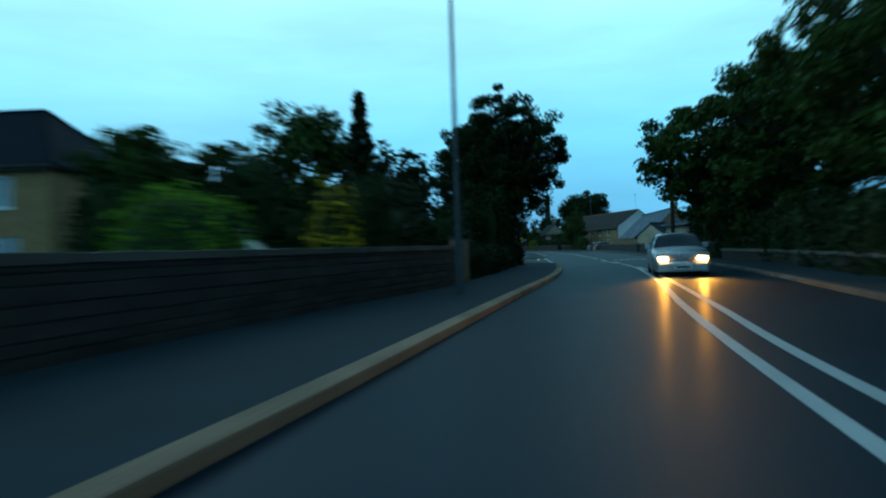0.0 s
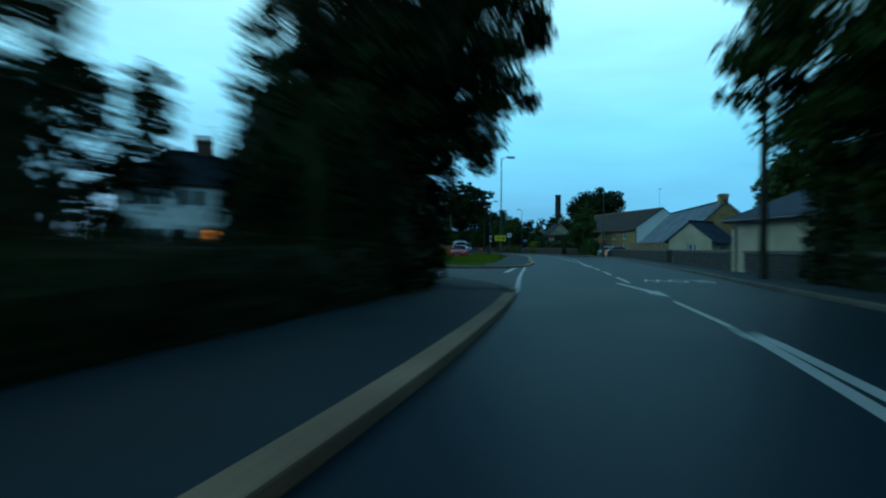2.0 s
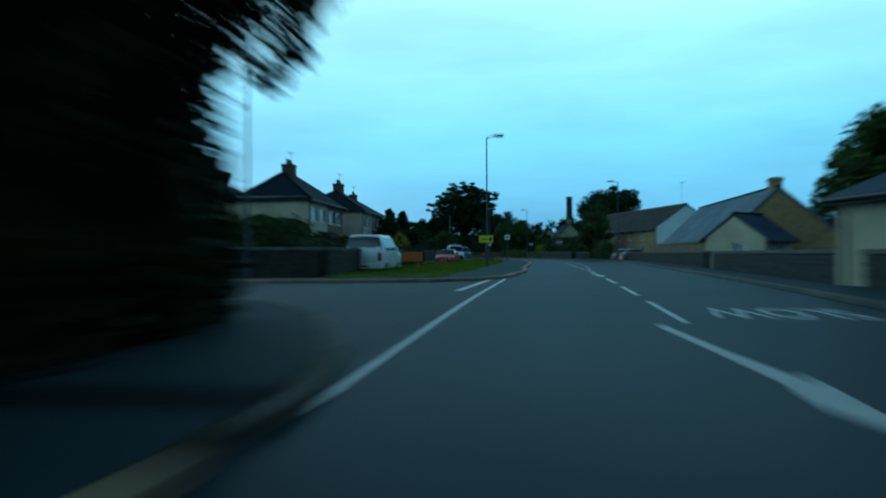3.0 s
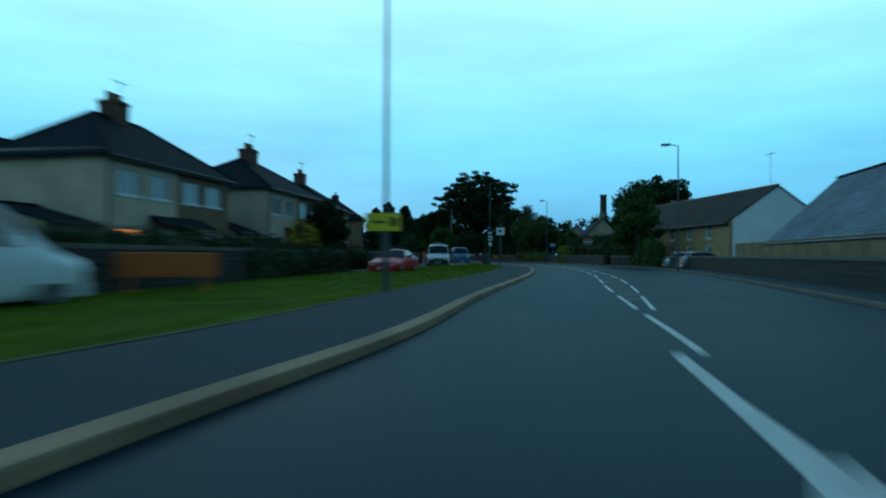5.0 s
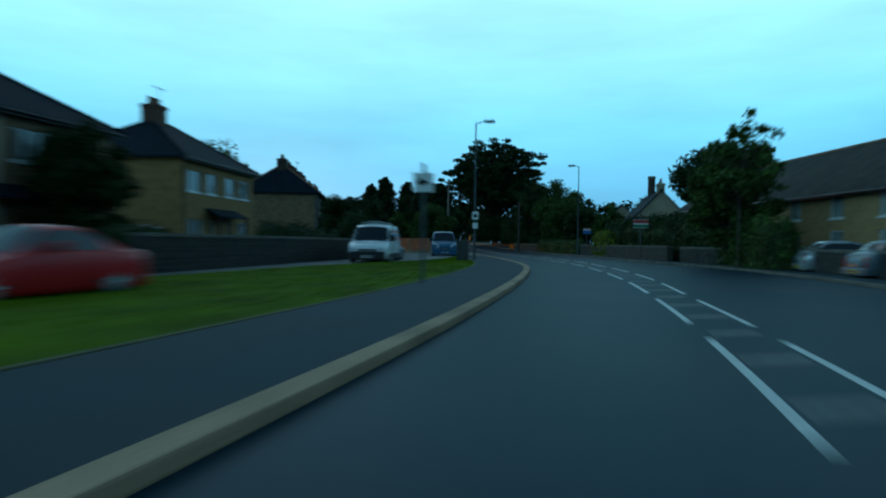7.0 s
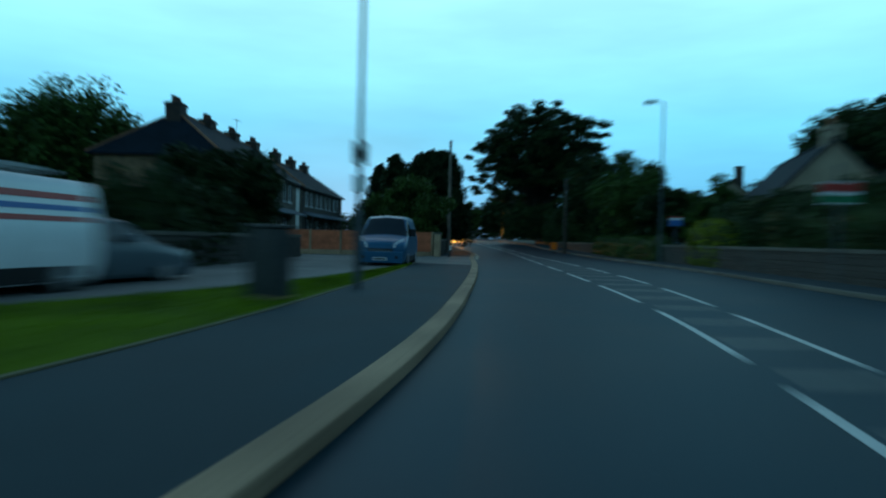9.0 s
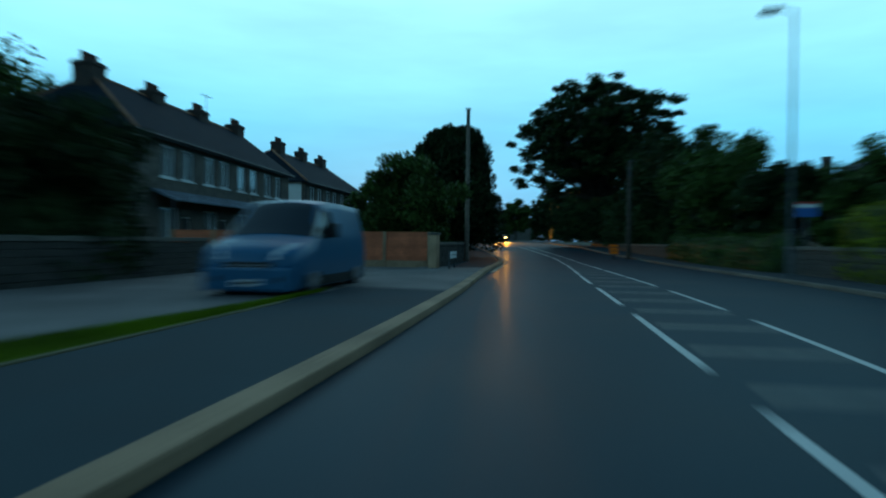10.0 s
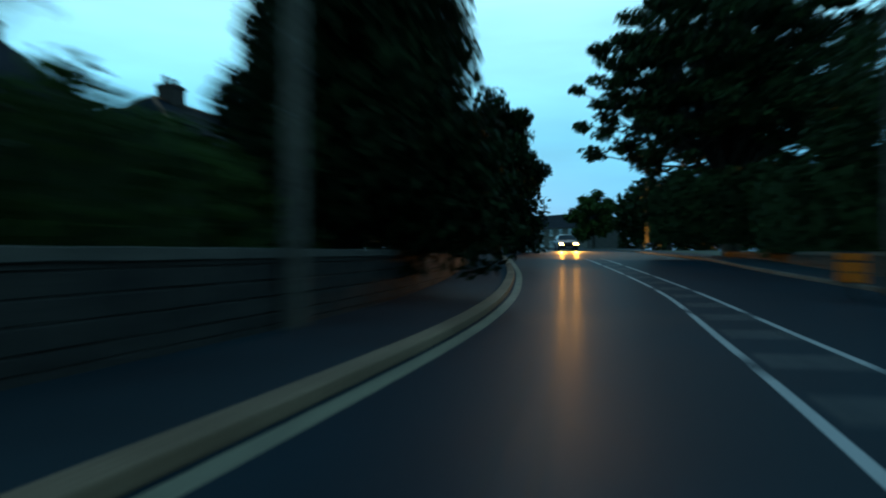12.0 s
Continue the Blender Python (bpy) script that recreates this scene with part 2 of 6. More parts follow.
WOOD_POLE = mat("weathered_timber", (0.24, 0.19, 0.14), (0.15, 0.115, 0.085), rough=0.9, scale=6, fine=30, bump=0.5)
FENCE_WOOD = mat("stained_fence", (0.68, 0.17, 0.075), (0.50, 0.12, 0.05), rough=0.75, scale=3, fine=30, bump=0.3, rnd=0.12)
PALE_WOOD = mat("pale_fence", (0.27, 0.235, 0.195), (0.18, 0.158, 0.13), rough=0.85, scale=3, fine=30, bump=0.3, rnd=0.1)
TAN_WOOD = mat("tan_board", (0.28, 0.165, 0.085), (0.20, 0.12, 0.06), rough=0.8, scale=3, fine=30, bump=0.3, rnd=0.12)
YELLOW = mat("yellow_sign", (0.80, 0.58, 0.02), (0.70, 0.50, 0.02), rough=0.4, bump=0, grain=0.05)
WHITE_SIGN = mat("white_sign", (0.82, 0.82, 0.80), (0.74, 0.74, 0.72), rough=0.4, bump=0, grain=0.04)
BLACK_SIGN = mat("black_sign", (0.015, 0.015, 0.015), (0.01, 0.01, 0.01), rough=0.4, bump=0)
RED_SIGN = mat("red_sign", (0.55, 0.05, 0.04), (0.45, 0.04, 0.03), rough=0.45, bump=0)
BLUE_SIGN = mat("blue_sign", (0.03, 0.16, 0.45), (0.03, 0.13, 0.38), rough=0.45, bump=0)
GREEN_SIGN = mat("green_sign", (0.02, 0.22, 0.10), (0.02, 0.18, 0.08), rough=0.45, bump=0)
ORANGE = mat("orange_plastic", (0.62, 0.14, 0.02), (0.5, 0.11, 0.02), rough=0.5, bump=0.05)
CAR_RED = mat("red_car_paint", (0.58, 0.015, 0.02), (0.50, 0.012, 0.016), rough=0.38, bump=0, grain=0.03, spec=0.35)
CAR_WHITE = mat("white_car_paint", (0.84, 0.85, 0.85), (0.78, 0.79, 0.79), rough=0.25, bump=0, grain=0.03, spec=0.6)
CAR_BLUE = mat("blue_car_paint", (0.016, 0.125, 0.235), (0.013, 0.10, 0.19), rough=0.36, bump=0, grain=0.03, spec=0.35)
CAR_SILVER = mat("silver_car_paint", (0.52, 0.53, 0.54), (0.46, 0.47, 0.48), rough=0.28, metal=0.6, bump=0, grain=0.03)
CAR_GREY = mat("grey_blue_car_paint", (0.10, 0.135, 0.155), (0.08, 0.11, 0.13), rough=0.3, bump=0, grain=0.03)
CAR_DARK = mat("dark_car_paint", (0.03, 0.032, 0.036), (0.025, 0.026, 0.03), rough=0.25, bump=0, grain=0.03)
RUBBER = mat("tyre_rubber", (0.018, 0.018, 0.018), (0.012, 0.012, 0.012), rough=0.85, fine=40)
TRIM = mat("black_trim", (0.022, 0.022, 0.023), (0.016, 0.016, 0.017), rough=0.6, bump=0.03)
ALLOY = mat("wheel_alloy", (0.42, 0.42, 0.43), (0.32, 0.32, 0.33), rough=0.35, metal=0.8, bump=0)
CAR_GLASS = mat("tinted_car_glass", (0.012, 0.016, 0.018), (0.010, 0.013, 0.015), rough=0.06, bump=0, grain=0.02, spec=0.7)
WINDOW_GLASS = glass("window_glass", (0.75, 0.80, 0.80))
LAMP_CLEAR = mat("clear_lamp", (0.72, 0.74, 0.75), (0.6, 0.62, 0.63), rough=0.12, bump=0, spec=0.7)
LAMP_RED = mat("red_lamp", (0.35, 0.01, 0.01), (0.28, 0.01, 0.01), rough=0.15, bump=0, spec=0.6)
HEADLIGHT = glow("lit_headlight", (1.0, 0.52, 0.14), 90.0)
LIT_ROOM = glow("lit_window", (1.0, 0.40, 0.04), 1.3)
NET = mat("net_curtain", (0.36, 0.36, 0.35), (0.22, 0.22, 0.21), rough=0.9, bump=0.1)
ROOM = mat("dim_room", (0.10, 0.09, 0.08), (0.07, 0.065, 0.06), rough=0.9, bump=0)
REFLECTOR = mat("amber_reflector", (0.95, 0.19, 0.012), (0.85, 0.15, 0.012), rough=0.25, bump=0)

# ---- building helpers ----


def mesh_of(name, bm, material=None, smooth=False):
    me = bpy.data.meshes.new(name)
    bm.normal_update()
    bm.to_mesh(me)
    bm.free()
    if material:
        me.materials.append(material)
    if smooth:
        me.polygons.foreach_set("use_smooth", [True] * len(me.polygons))
    return me


def part(name, bm, material, parent, label="", smooth=False):
    """One mesh object under a thing or a part."""
    ob = new(name, mesh_of(name, bm, material, smooth))
    ob.parent = parent
    if label:
        ob["label"] = label
    return ob


def share(name, me, parent, m=None):
    ob = new(name, me)
    ob.parent = parent
    if m is not None:
        ob.matrix_local = m
    return ob


def G(y):
    """The land's height: level, then climbing past the bend."""
    d = max(0.0, y - 160.0)
    return 0.0011 * min(d, 25.0) ** 2 + 0.02 * min(max(0.0, d - 25.0), 30.0)


def thing(name, x, y, z, turn, label, category, group="", kind=""):
    e = new(name)
    e.empty_display_size = 0.2
    e.matrix_world = pose(x, y, z + G(y), 0, 0, turn)
    return tagged(e, label, category, group, kind)


def box(bm, x0, x1, y0, y1, z0, z1, bevel=0.0):
    r = bmesh.ops.create_cube(bm, size=1)
    bmesh.ops.scale(bm, vec=(x1 - x0, y1 - y0, z1 - z0), verts=r["verts"])
    bmesh.ops.translate(bm, vec=((x0 + x1) / 2, (y0 + y1) / 2, (z0 + z1) / 2), verts=r["verts"])
    if bevel:
        es = list({e for v in r["verts"] for e in v.link_edges})
        bmesh.ops.bevel(bm, geom=es, offset=bevel, segments=2, affect="EDGES", profile=0.6)
    return bm


def boxes(*rows, bevel=0.0):
    bm = bmesh.new()
    for r in rows:
        box(bm, *r, bevel=bevel)
    return bm


def tube(bm, a, b, r0, r1, n=8):
    """A tapered round bar from a to b."""
    a, b = Vector(a), Vector(b)
    d = (b - a).normalized()
    s = d.cross(Vector((0.3, 0.1, 1)) if abs(d.z) < 0.9 else Vector((1, 0.2, 0))).normalized()
    u = d.cross(s)
    ra = [bm.verts.new(a + (s * math.cos(k * math.tau / n) + u * math.sin(k * math.tau / n)) * r0) for k in range(n)]
    rb = [bm.verts.new(b + (s * math.cos(k * math.tau / n) + u * math.sin(k * math.tau / n)) * r1) for k in range(n)]
    for k in range(n):
        bm.faces.new((ra[k], ra[(k + 1) % n], rb[(k + 1) % n], rb[k]))
    bm.faces.new(ra[::-1])
    bm.faces.new(rb)
    return bm


def tubes(*rows, n=8):
    bm = bmesh.new()
    for r in rows:
        tube(bm, *r, n=n)
    return bm


def smooth_line(ctrl, step=1.0):
    """Evenly spaced points on a smooth curve through (x, y) control points."""
    p = [Vector((*c, 0)) for c in ctrl]
    p = [p[0] * 2 - p[1]] + p + [p[-1] * 2 - p[-2]]
    dense = []
    for k in range(1, len(p) - 2):
        a, b, c, d = p[k - 1 : k + 3]
        for s in np.linspace(0, 1, 24, endpoint=False):
            dense.append(0.5 * (2 * b + (c - a) * s + (2 * a - 5 * b + 4 * c - d) * s * s + (3 * b - a - 3 * c + d) * s ** 3))
    dense.append(p[-2])
    out, left = [dense[0]], step
    for a, b in zip(dense, dense[1:]):
        seg = (b - a).length
        while seg >= left:
            a = a + (b - a) * (left / seg)
            seg = (b - a).length
            out.append(a.copy())
            left = step
        left -= seg
    return [(v.x, v.y) for v in out]


def ribbon(left, right, z0, z1=None, uv=False):
    """A sheet between two lines of the same number of points."""
    bm = bmesh.new()
    z1 = z0 if z1 is None else z1
    a = [bm.verts.new((x, y, z0 + G(y))) for x, y in left]
    b = [bm.verts.new((x, y, z1 + G(y))) for x, y in right]
    for k in range(len(a) - 1):
        bm.faces.new((a[k], b[k], b[k + 1], a[k + 1]))
    return bm


def at_y(line, y):
    ys = [p[1] for p in line]
    return float(np.interp(y, ys, [p[0] for p in line]))


def shifted(line, d):
    """A line moved d to its right."""
    out = []
    for k, (x, y) in enumerate(line):
        x0, y0 = line[max(0, k - 1)]
        x1, y1 = line[min(len(line) - 1, k + 1)]
        n = math.hypot(x1 - x0, y1 - y0)
        out.append((x + (y1 - y0) / n * d, y - (x1 - x0) / n * d))
    return out


def cut(line, y0, y1):
    return [(at_y(line, y0), y0)] + [p for p in line if y0 < p[1] < y1] + [(at_y(line, y1), y1)]


# ---- ground and road ----
LEFT = smooth_line([(-6.5, -25), (-1.2, 0), (1.08, 9.5), (3.24, 18.3), (5.12, 25.8), (6.46, 33.0), (7.5, 41.0), (9.5, 61.4), (10.7, 69.5), (11.22, 77.5), (12.32, 89.0), (13.04, 99.0),
                    (13.3, 110.0), (12.85, 119.5), (11.2, 129.0), (8.8, 140.0), (6.05, 151.0), (3.4, 162.2), (0.15, 171.5), (-4.5, 182.0), (-15.0, 203.0), (-30.0, 233.0), (-55.0, 285.0)])
RIGHT = smooth_line([(2.2, -25), (6.2, 0), (9.2, 14.0), (11.2, 22.0), (13.2, 31.0), (14.9, 43.0), (16.4, 52.0), (18.2, 64.0), (19.8, 76.0), (21.4, 88.0), (22.9, 99.5),
                     (23.6, 110.0), (22.9, 121.5), (20.2, 131.0), (17.6, 144.0), (14.4, 156.4), (10.6, 169.0), (6.5, 179.5), (1.5, 192.0), (-6.5, 211.0), (-20.0, 238.0), (-45.0, 290.0)])

gy = [-2500.0, -200.0, 0.0, *np.arange(150.0, 300.0, 4.0), 330.0, 2500.0]
gb = bmesh.new()
gv = [[gb.verts.new((x, y, -0.06 + G(y))) for x in (-2500.0, -300.0, 0.0, 300.0, 2500.0)] for y in gy]
for a, b in zip(gv, gv[1:]):
    for k in range(4):
        gb.faces.new((a[k], a[k + 1], b[k + 1], b[k]))
tagged(new("ground", mesh_of("ground", gb, LAND)), "dull grassy land reaching to the horizon", "ground", kind="structure")
ys = [y for y in np.arange(-24, 280, 1.0)]
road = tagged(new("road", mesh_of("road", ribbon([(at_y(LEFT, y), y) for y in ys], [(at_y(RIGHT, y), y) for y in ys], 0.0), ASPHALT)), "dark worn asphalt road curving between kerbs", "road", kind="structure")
side = bmesh.new()
loop = [(7.6, 40.6), (9.6, 61.2), (8.6, 59.4), (6.5, 58.2), (2.0, 57.6), (-60, 57.0), (-60, 51.0), (1.0, 50.2), (4.8, 48.6), (6.4, 45.8), (7.4, 42.6)]
side.faces.new([side.verts.new((x, y, -0.004)) for x, y in loop])
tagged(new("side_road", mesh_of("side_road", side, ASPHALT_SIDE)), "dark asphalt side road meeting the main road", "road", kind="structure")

INNER = shifted(LEFT, -2.25)
PAVE_A_IN = smooth_line([(-9.5, -25), (-4.6, 0), (-2.2, 9), (-0.4, 15), (1.6, 20.5), (2.6, 25), (3.9, 32), (5.2, 40.6)], 1.0)
yy = np.arange(-24, 40.7, 0.8)
pa = ribbon([(at_y(PAVE_A_IN, y), y) for y in yy], [(at_y(LEFT, y) + 0.02, y) for y in yy], 0.10)
tip = [(at_y(PAVE_A_IN, 40.4), 40.4), (at_y(LEFT, 40.4) + 0.02, 40.4), (7.25, 42.6), (6.25, 45.6), (4.7, 48.3), (1.0, 49.9), (-60, 50.7), (-60, 48.7), (0.5, 48.0), (3.6, 46.8), (4.9, 44.5)]
pa.faces.new([pa.verts.new((x, y, 0.098)) for x, y in tip])
tagged(new("pavement_near", mesh_of("pavement_near", pa, PAVING)), "dull grey asphalt footway behind a concrete kerb", "pavement", kind="structure")
yy = np.arange(61.6, 279, 0.8)
pb = ribbon([(at_y(INNER, y), y) for y in yy], [(at_y(LEFT, y) + 0.02, y) for y in yy], 0.10)
corner = [(at_y(INNER, 61.6), 61.6), (at_y(LEFT, 61.6) + 0.02, 61.6), (8.6, 59.7), (6.4, 58.45), (2.0, 57.85), (-60, 57.3), (-60, 59.2), (2.0, 59.8), (6.0, 60.5)]
pb.faces.new([pb.verts.new((x, y, 0.098)) for x, y in corner][::-1])
tagged(new("pavement_far", mesh_of("pavement_far", pb, PAVING)), "grey asphalt footway between kerb and grass verge", "pavement", kind="structure")
R_OUT = shifted(RIGHT, 1.9)
yy = np.arange(-20, 270, 0.8)
pc = ribbon([(at_y(RIGHT, y) + 0.15, y) for y in yy], [(at_y(R_OUT, y), y) for y in yy], 0.10)
tagged(new("pavement_right", mesh_of("pavement_right", pc, PAVING)), "narrow grey footway along a stone wall", "pavement", kind="structure")

# verge, service road and forecourt
VERGE_BACK = smooth_line([(2.6, 61.0), (3.0, 80.0), (3.3, 92.0), (3.6, 99.5), (4.1, 106.0), (4.9, 113.5), (6.7, 120.5), (7.6, 127.0), (7.3, 134.0), (6.7, 140.5)], 0.8)
yy = np.arange(60.4, 140.0, 0.8)
vb = ribbon([(min(at_y(VERGE_BACK, y), at_y(INNER, y) - 0.05), y) for y in yy], [(at_y(INNER, y) - 0.003, y) for y in yy], 0.115, 0.125)
verge = tagged(new("verge", mesh_of("verge", vb, GRASS_SOIL)), "mown green grass verge beside the footway", "grass", kind="structure")
yy = np.arange(97.0, 153.0, 0.8)
sr = ribbon([(-3.0 if y > 132 else 2.3, y) for y in yy], [(min(at_y(VERGE_BACK, y), at_y(INNER, y)) - 0.004 if y < 140 else at_y(INNER, y) - 0.004, y) for y in yy], 0.06, 0.08)
tagged(new("service_road", mesh_of("service_road", sr, ASPHALT_OLD)), "pale worn asphalt service road behind the verge", "road", kind="structure")

# pale sheet over the footway: headlight glow put into the asphalt's colour
yy = np.arange(140.4, 152.6, 0.8)
ap = ribbon([(at_y(INNER, y) - 0.3, y) for y in yy], [(at_y(LEFT, y) + 0.02, y) for y in yy], 0.106)
tagged(new("forecourt_apron", mesh_of("forecourt_apron", ap, ASPHALT_OLD)), "asphalt crossing the footway to a forecourt, coloured pale as if headlit", "pavement", kind="structure")

# ---- plants ----


def leaf_mesh(name, centres, spread, count, size, material, rng, up=0.3, flat=1.0):
    """Many small four-sided leaves scattered about the centres."""
    k = rng.integers(0, len(centres), count)
    c = centres[k]
    d = rng.normal(size=(count, 3))
    d /= np.linalg.norm(d, axis=1)[:, None]
    p = c + d * np.array([1, 1, flat]) * (rng.random((count, 1)) ** 0.5) * spread[k][:, None]
    n = rng.normal(size=(count, 3)) + d * 0.6 + np.array([0, 0, up])
    n /= np.linalg.norm(n, axis=1)[:, None]
    t = np.cross(n, rng.normal(size=(count, 3)))
    t /= np.linalg.norm(t, axis=1)[:, None]
    b = np.cross(n, t)
    s = size * (0.6 + 0.8 * rng.random((count, 1)))
    v = np.stack([p - t * s, p - b * s * 0.5 + n * s * 0.12, p + t * s, p + b * s * 0.5 + n * s * 0.12], 1).reshape(-1, 3)
    me = bpy.data.meshes.new(name)
    me.vertices.add(count * 4)
    me.loops.add(count * 4)
    me.polygons.add(count)
    me.vertices.foreach_set("co", v.astype(np.float32).ravel())
    me.loops.foreach_set("vertex_index", np.arange(count * 4, dtype=np.int32))
    me.polygons.foreach_set("loop_start", np.arange(0, count * 4, 4, dtype=np.int32))
    me.update(calc_edges=True)
    me.materials.append(material)
    return me


def tree(x, y, h, r, base, label, leaf=LEAF_OAK, seed=1, count=9000, size=0.22, trunk=0.3, clumps=70, squash=1.0, lean=(0, 0), group="", puff=1.0, flat=0.8, dome=False):
    """A broadleaf: tapered trunk, limbs out to the clumps, and an uneven crown."""
    rng = np.random.default_rng(seed)
    e = thing("tree", x, y, 0, 0, label, "tree", group)
    mid, half = (h + base) / 2, (h - base) / 2
    d = rng.normal(size=(clumps, 3))
    d /= np.linalg.norm(d, axis=1)[:, None]
    if dome:
        k = np.arange(clumps) + 0.5
        up, way = 1 - 1.75 * k / clumps, k * 2.39996
        flatr = np.sqrt(1 - up * up)
        d = np.stack([np.cos(way) * flatr, np.sin(way) * flatr, up], 1) + rng.normal(size=(clumps, 3)) * 0.06
    rad = rng.random((clumps, 1)) ** 0.35 * (0.72 + 0.33 * rng.random((clumps, 1)))
    cen = d * rad * np.array([r, r * squash, half])
    cen[:, :2] *= np.clip(1.12 - 0.35 * np.clip(cen[:, 2:] / half, 0, 1) ** 2, 0.5, 1.2)
    cen += np.array([lean[0], lean[1], mid])
    spread = (0.16 + 0.16 * rng.random(clumps)) * r * puff
    bm = bmesh.new()
    top = Vector((lean[0] * 0.7, lean[1] * 0.7, base + half * 1.1))
    tube(bm, (0, 0, -0.1), (lean[0] * 0.2, lean[1] * 0.2, base * 0.8 + 0.3), trunk * 1.15, trunk * 0.8, 10)
    tube(bm, (lean[0] * 0.2, lean[1] * 0.2, base * 0.8 + 0.3), top, trunk * 0.8, trunk * 0.25, 9)
    for k in range(0, clumps, 2):
        f = 0.15 + 0.7 * rng.random()
        a = Vector((lean[0] * 0.2, lean[1] * 0.2, base * 0.8 + 0.3)).lerp(top, f)
        b = Vector(cen[k])
        m = a.lerp(b, 0.55) + Vector((0, 0, -0.05 * r))
        w = trunk * (0.34 - 0.2 * f)
        tube(bm, a, m, w, w * 0.6, 5)
        tube(bm, m, b, w * 0.6, w * 0.2, 5)
    part("trunk", bm, BARK, e)
    share("crown", leaf_mesh("crown", cen, spread, count, size, leaf, rng, flat=flat), e)
    return e


def conifer(x, y, h, r, label, seed=1, count=7000, size=0.2, leaf=LEAF_FIR, base=0.3, blunt=0.8, group=""):
    """A conifer: straight stem, tiers of boughs that shorten upwards, ragged outline."""
    rng = np.random.default_rng(seed)
    e = thing("conifer_tree", x, y, 0, 0, label, "tree", group)
    bm = bmesh.new()
    tube(bm, (0, 0, -0.1), (0, 0, h * 0.97), 0.045 * r + 0.1, 0.02, 8)
    cen, spr = [], []
    n = 90
    for k in range(n):
        f = (k + rng.random()) / n
        z = base + (h - base) * f
        rr = r * (1 - f) ** blunt * (0.75 + 0.4 * rng.random()) + 0.08
        a = k * 2.4 + rng.random()
        for q in (0.45, 0.85):
            cen.append((math.cos(a) * rr * q, math.sin(a) * rr * q, z - 0.1 * rr * q + 0.25 * (q - 0.4)))
            spr.append(0.12 * r + 0.22 * rr)
        tube(bm, (0, 0, z - 0.1), cen[-1], 0.03, 0.01, 4)
    part("trunk", bm, BARK, e)
    share("crown", leaf_mesh("crown", np.array(cen), np.array(spr), count, size, leaf, rng, 0.6), e)
    return e


def hedge(x0, y0, x1, y1, h, w, label, leaf=LEAF_DARK, seed=1, density=260, size=0.07, wild=0.12, name="hedge", round_top=0.25, z=0.0):
    """A clipped or loose hedge between two ground points: a dark closed shell for inner shade under a skin of leaves.
    """
    rng = np.random.default_rng(seed)
    ln = math.hypot(x1 - x0, y1 - y0)
    e = thing(name, (x0 + x1) / 2, (y0 + y1) / 2, z, math.degrees(math.atan2(y1 - y0, x1 - x0)), label, "hedge" if name == "hedge" else "bush")
    bm = bmesh.new()
    nx, nr = max(3, int(ln / 0.6)), 10
    prev = None
    for i in range(nx + 1):
        f = i / nx
        end = min(1.0, 0.45 + 1.6 * min(f, 1 - f) * ln / max(w, 0.5))
        ring = []
        for j in range(nr + 1):
            a = math.pi * j / nr
            cx, cz = math.cos(a), math.sin(a)
            k = 1 / max(abs(cx), abs(cz)) ** (1 - round_top)
            wob = 1 + wild * noise.noise((f * ln * 0.8 + seed * 7.1, cx * 1.7, cz * 1.9 + seed))
            ring.append(bm.verts.new(((f - 0.5) * ln, cx * k * w / 2 * wob * end * 0.9, max(0.0, cz * k * h * 0.93 * wob) * (0.75 + 0.25 * end))))
        if prev:
            for j in range(nr):
                bm.faces.new((prev[j], prev[j + 1], ring[j + 1], ring[j]))
        else:
            bm.faces.new(ring)
        prev = ring
    bm.faces.new(prev[::-1])
    pts = []
    bm.faces.ensure_lookup_table()
    for fc in bm.faces:
        m = max(1, int(fc.calc_area() * density / 8))
        for _ in range(m):
            q = rng.dirichlet(np.ones(len(fc.verts)))
            pts.append(sum((v.co * float(b) for v, b in zip(fc.verts, q)), Vector()))
    # solid near-black shell: the hedge's inner shade as a coloured sheet
    core = part("shade_core", bm, LEAF_FIR, e, "dark shell for the shade inside the leaves")
    pts = np.array([tuple(p) for p in pts])
    share("leaves", leaf_mesh("leaves", pts, np.full(len(pts), 0.12 + wild * 0.8), len(pts) * 8, size, leaf, rng), e)
    return e


# ---- walls of stone ----
STONE_MESHES = []
for k in range(5):
    bmx = bmesh.new()
    box(bmx, -0.5, 0.5, -0.5, 0.5, -0.5, 0.5)
    bmesh.ops.bevel(bmx, geom=list(bmx.edges), offset=0.07, segments=1, affect="EDGES")
    for v in bmx.verts:
        v.co += Vector((noise.noise(v.co * 3 + Vector((k * 9, 0, 0))), noise.noise(v.co * 3 + Vector((0, k * 9, 5))), noise.noise(v.co * 3 + Vector((3, 0, k * 9))))) * 0.07
    STONE_MESHES.append(mesh_of("stone", bmx, STONE))
COPING_MESH = mesh_of("coping", box(bmesh.new(), -0.5, 0.5, -0.5, 0.5, -0.5, 0.5, 0.09), COPING)


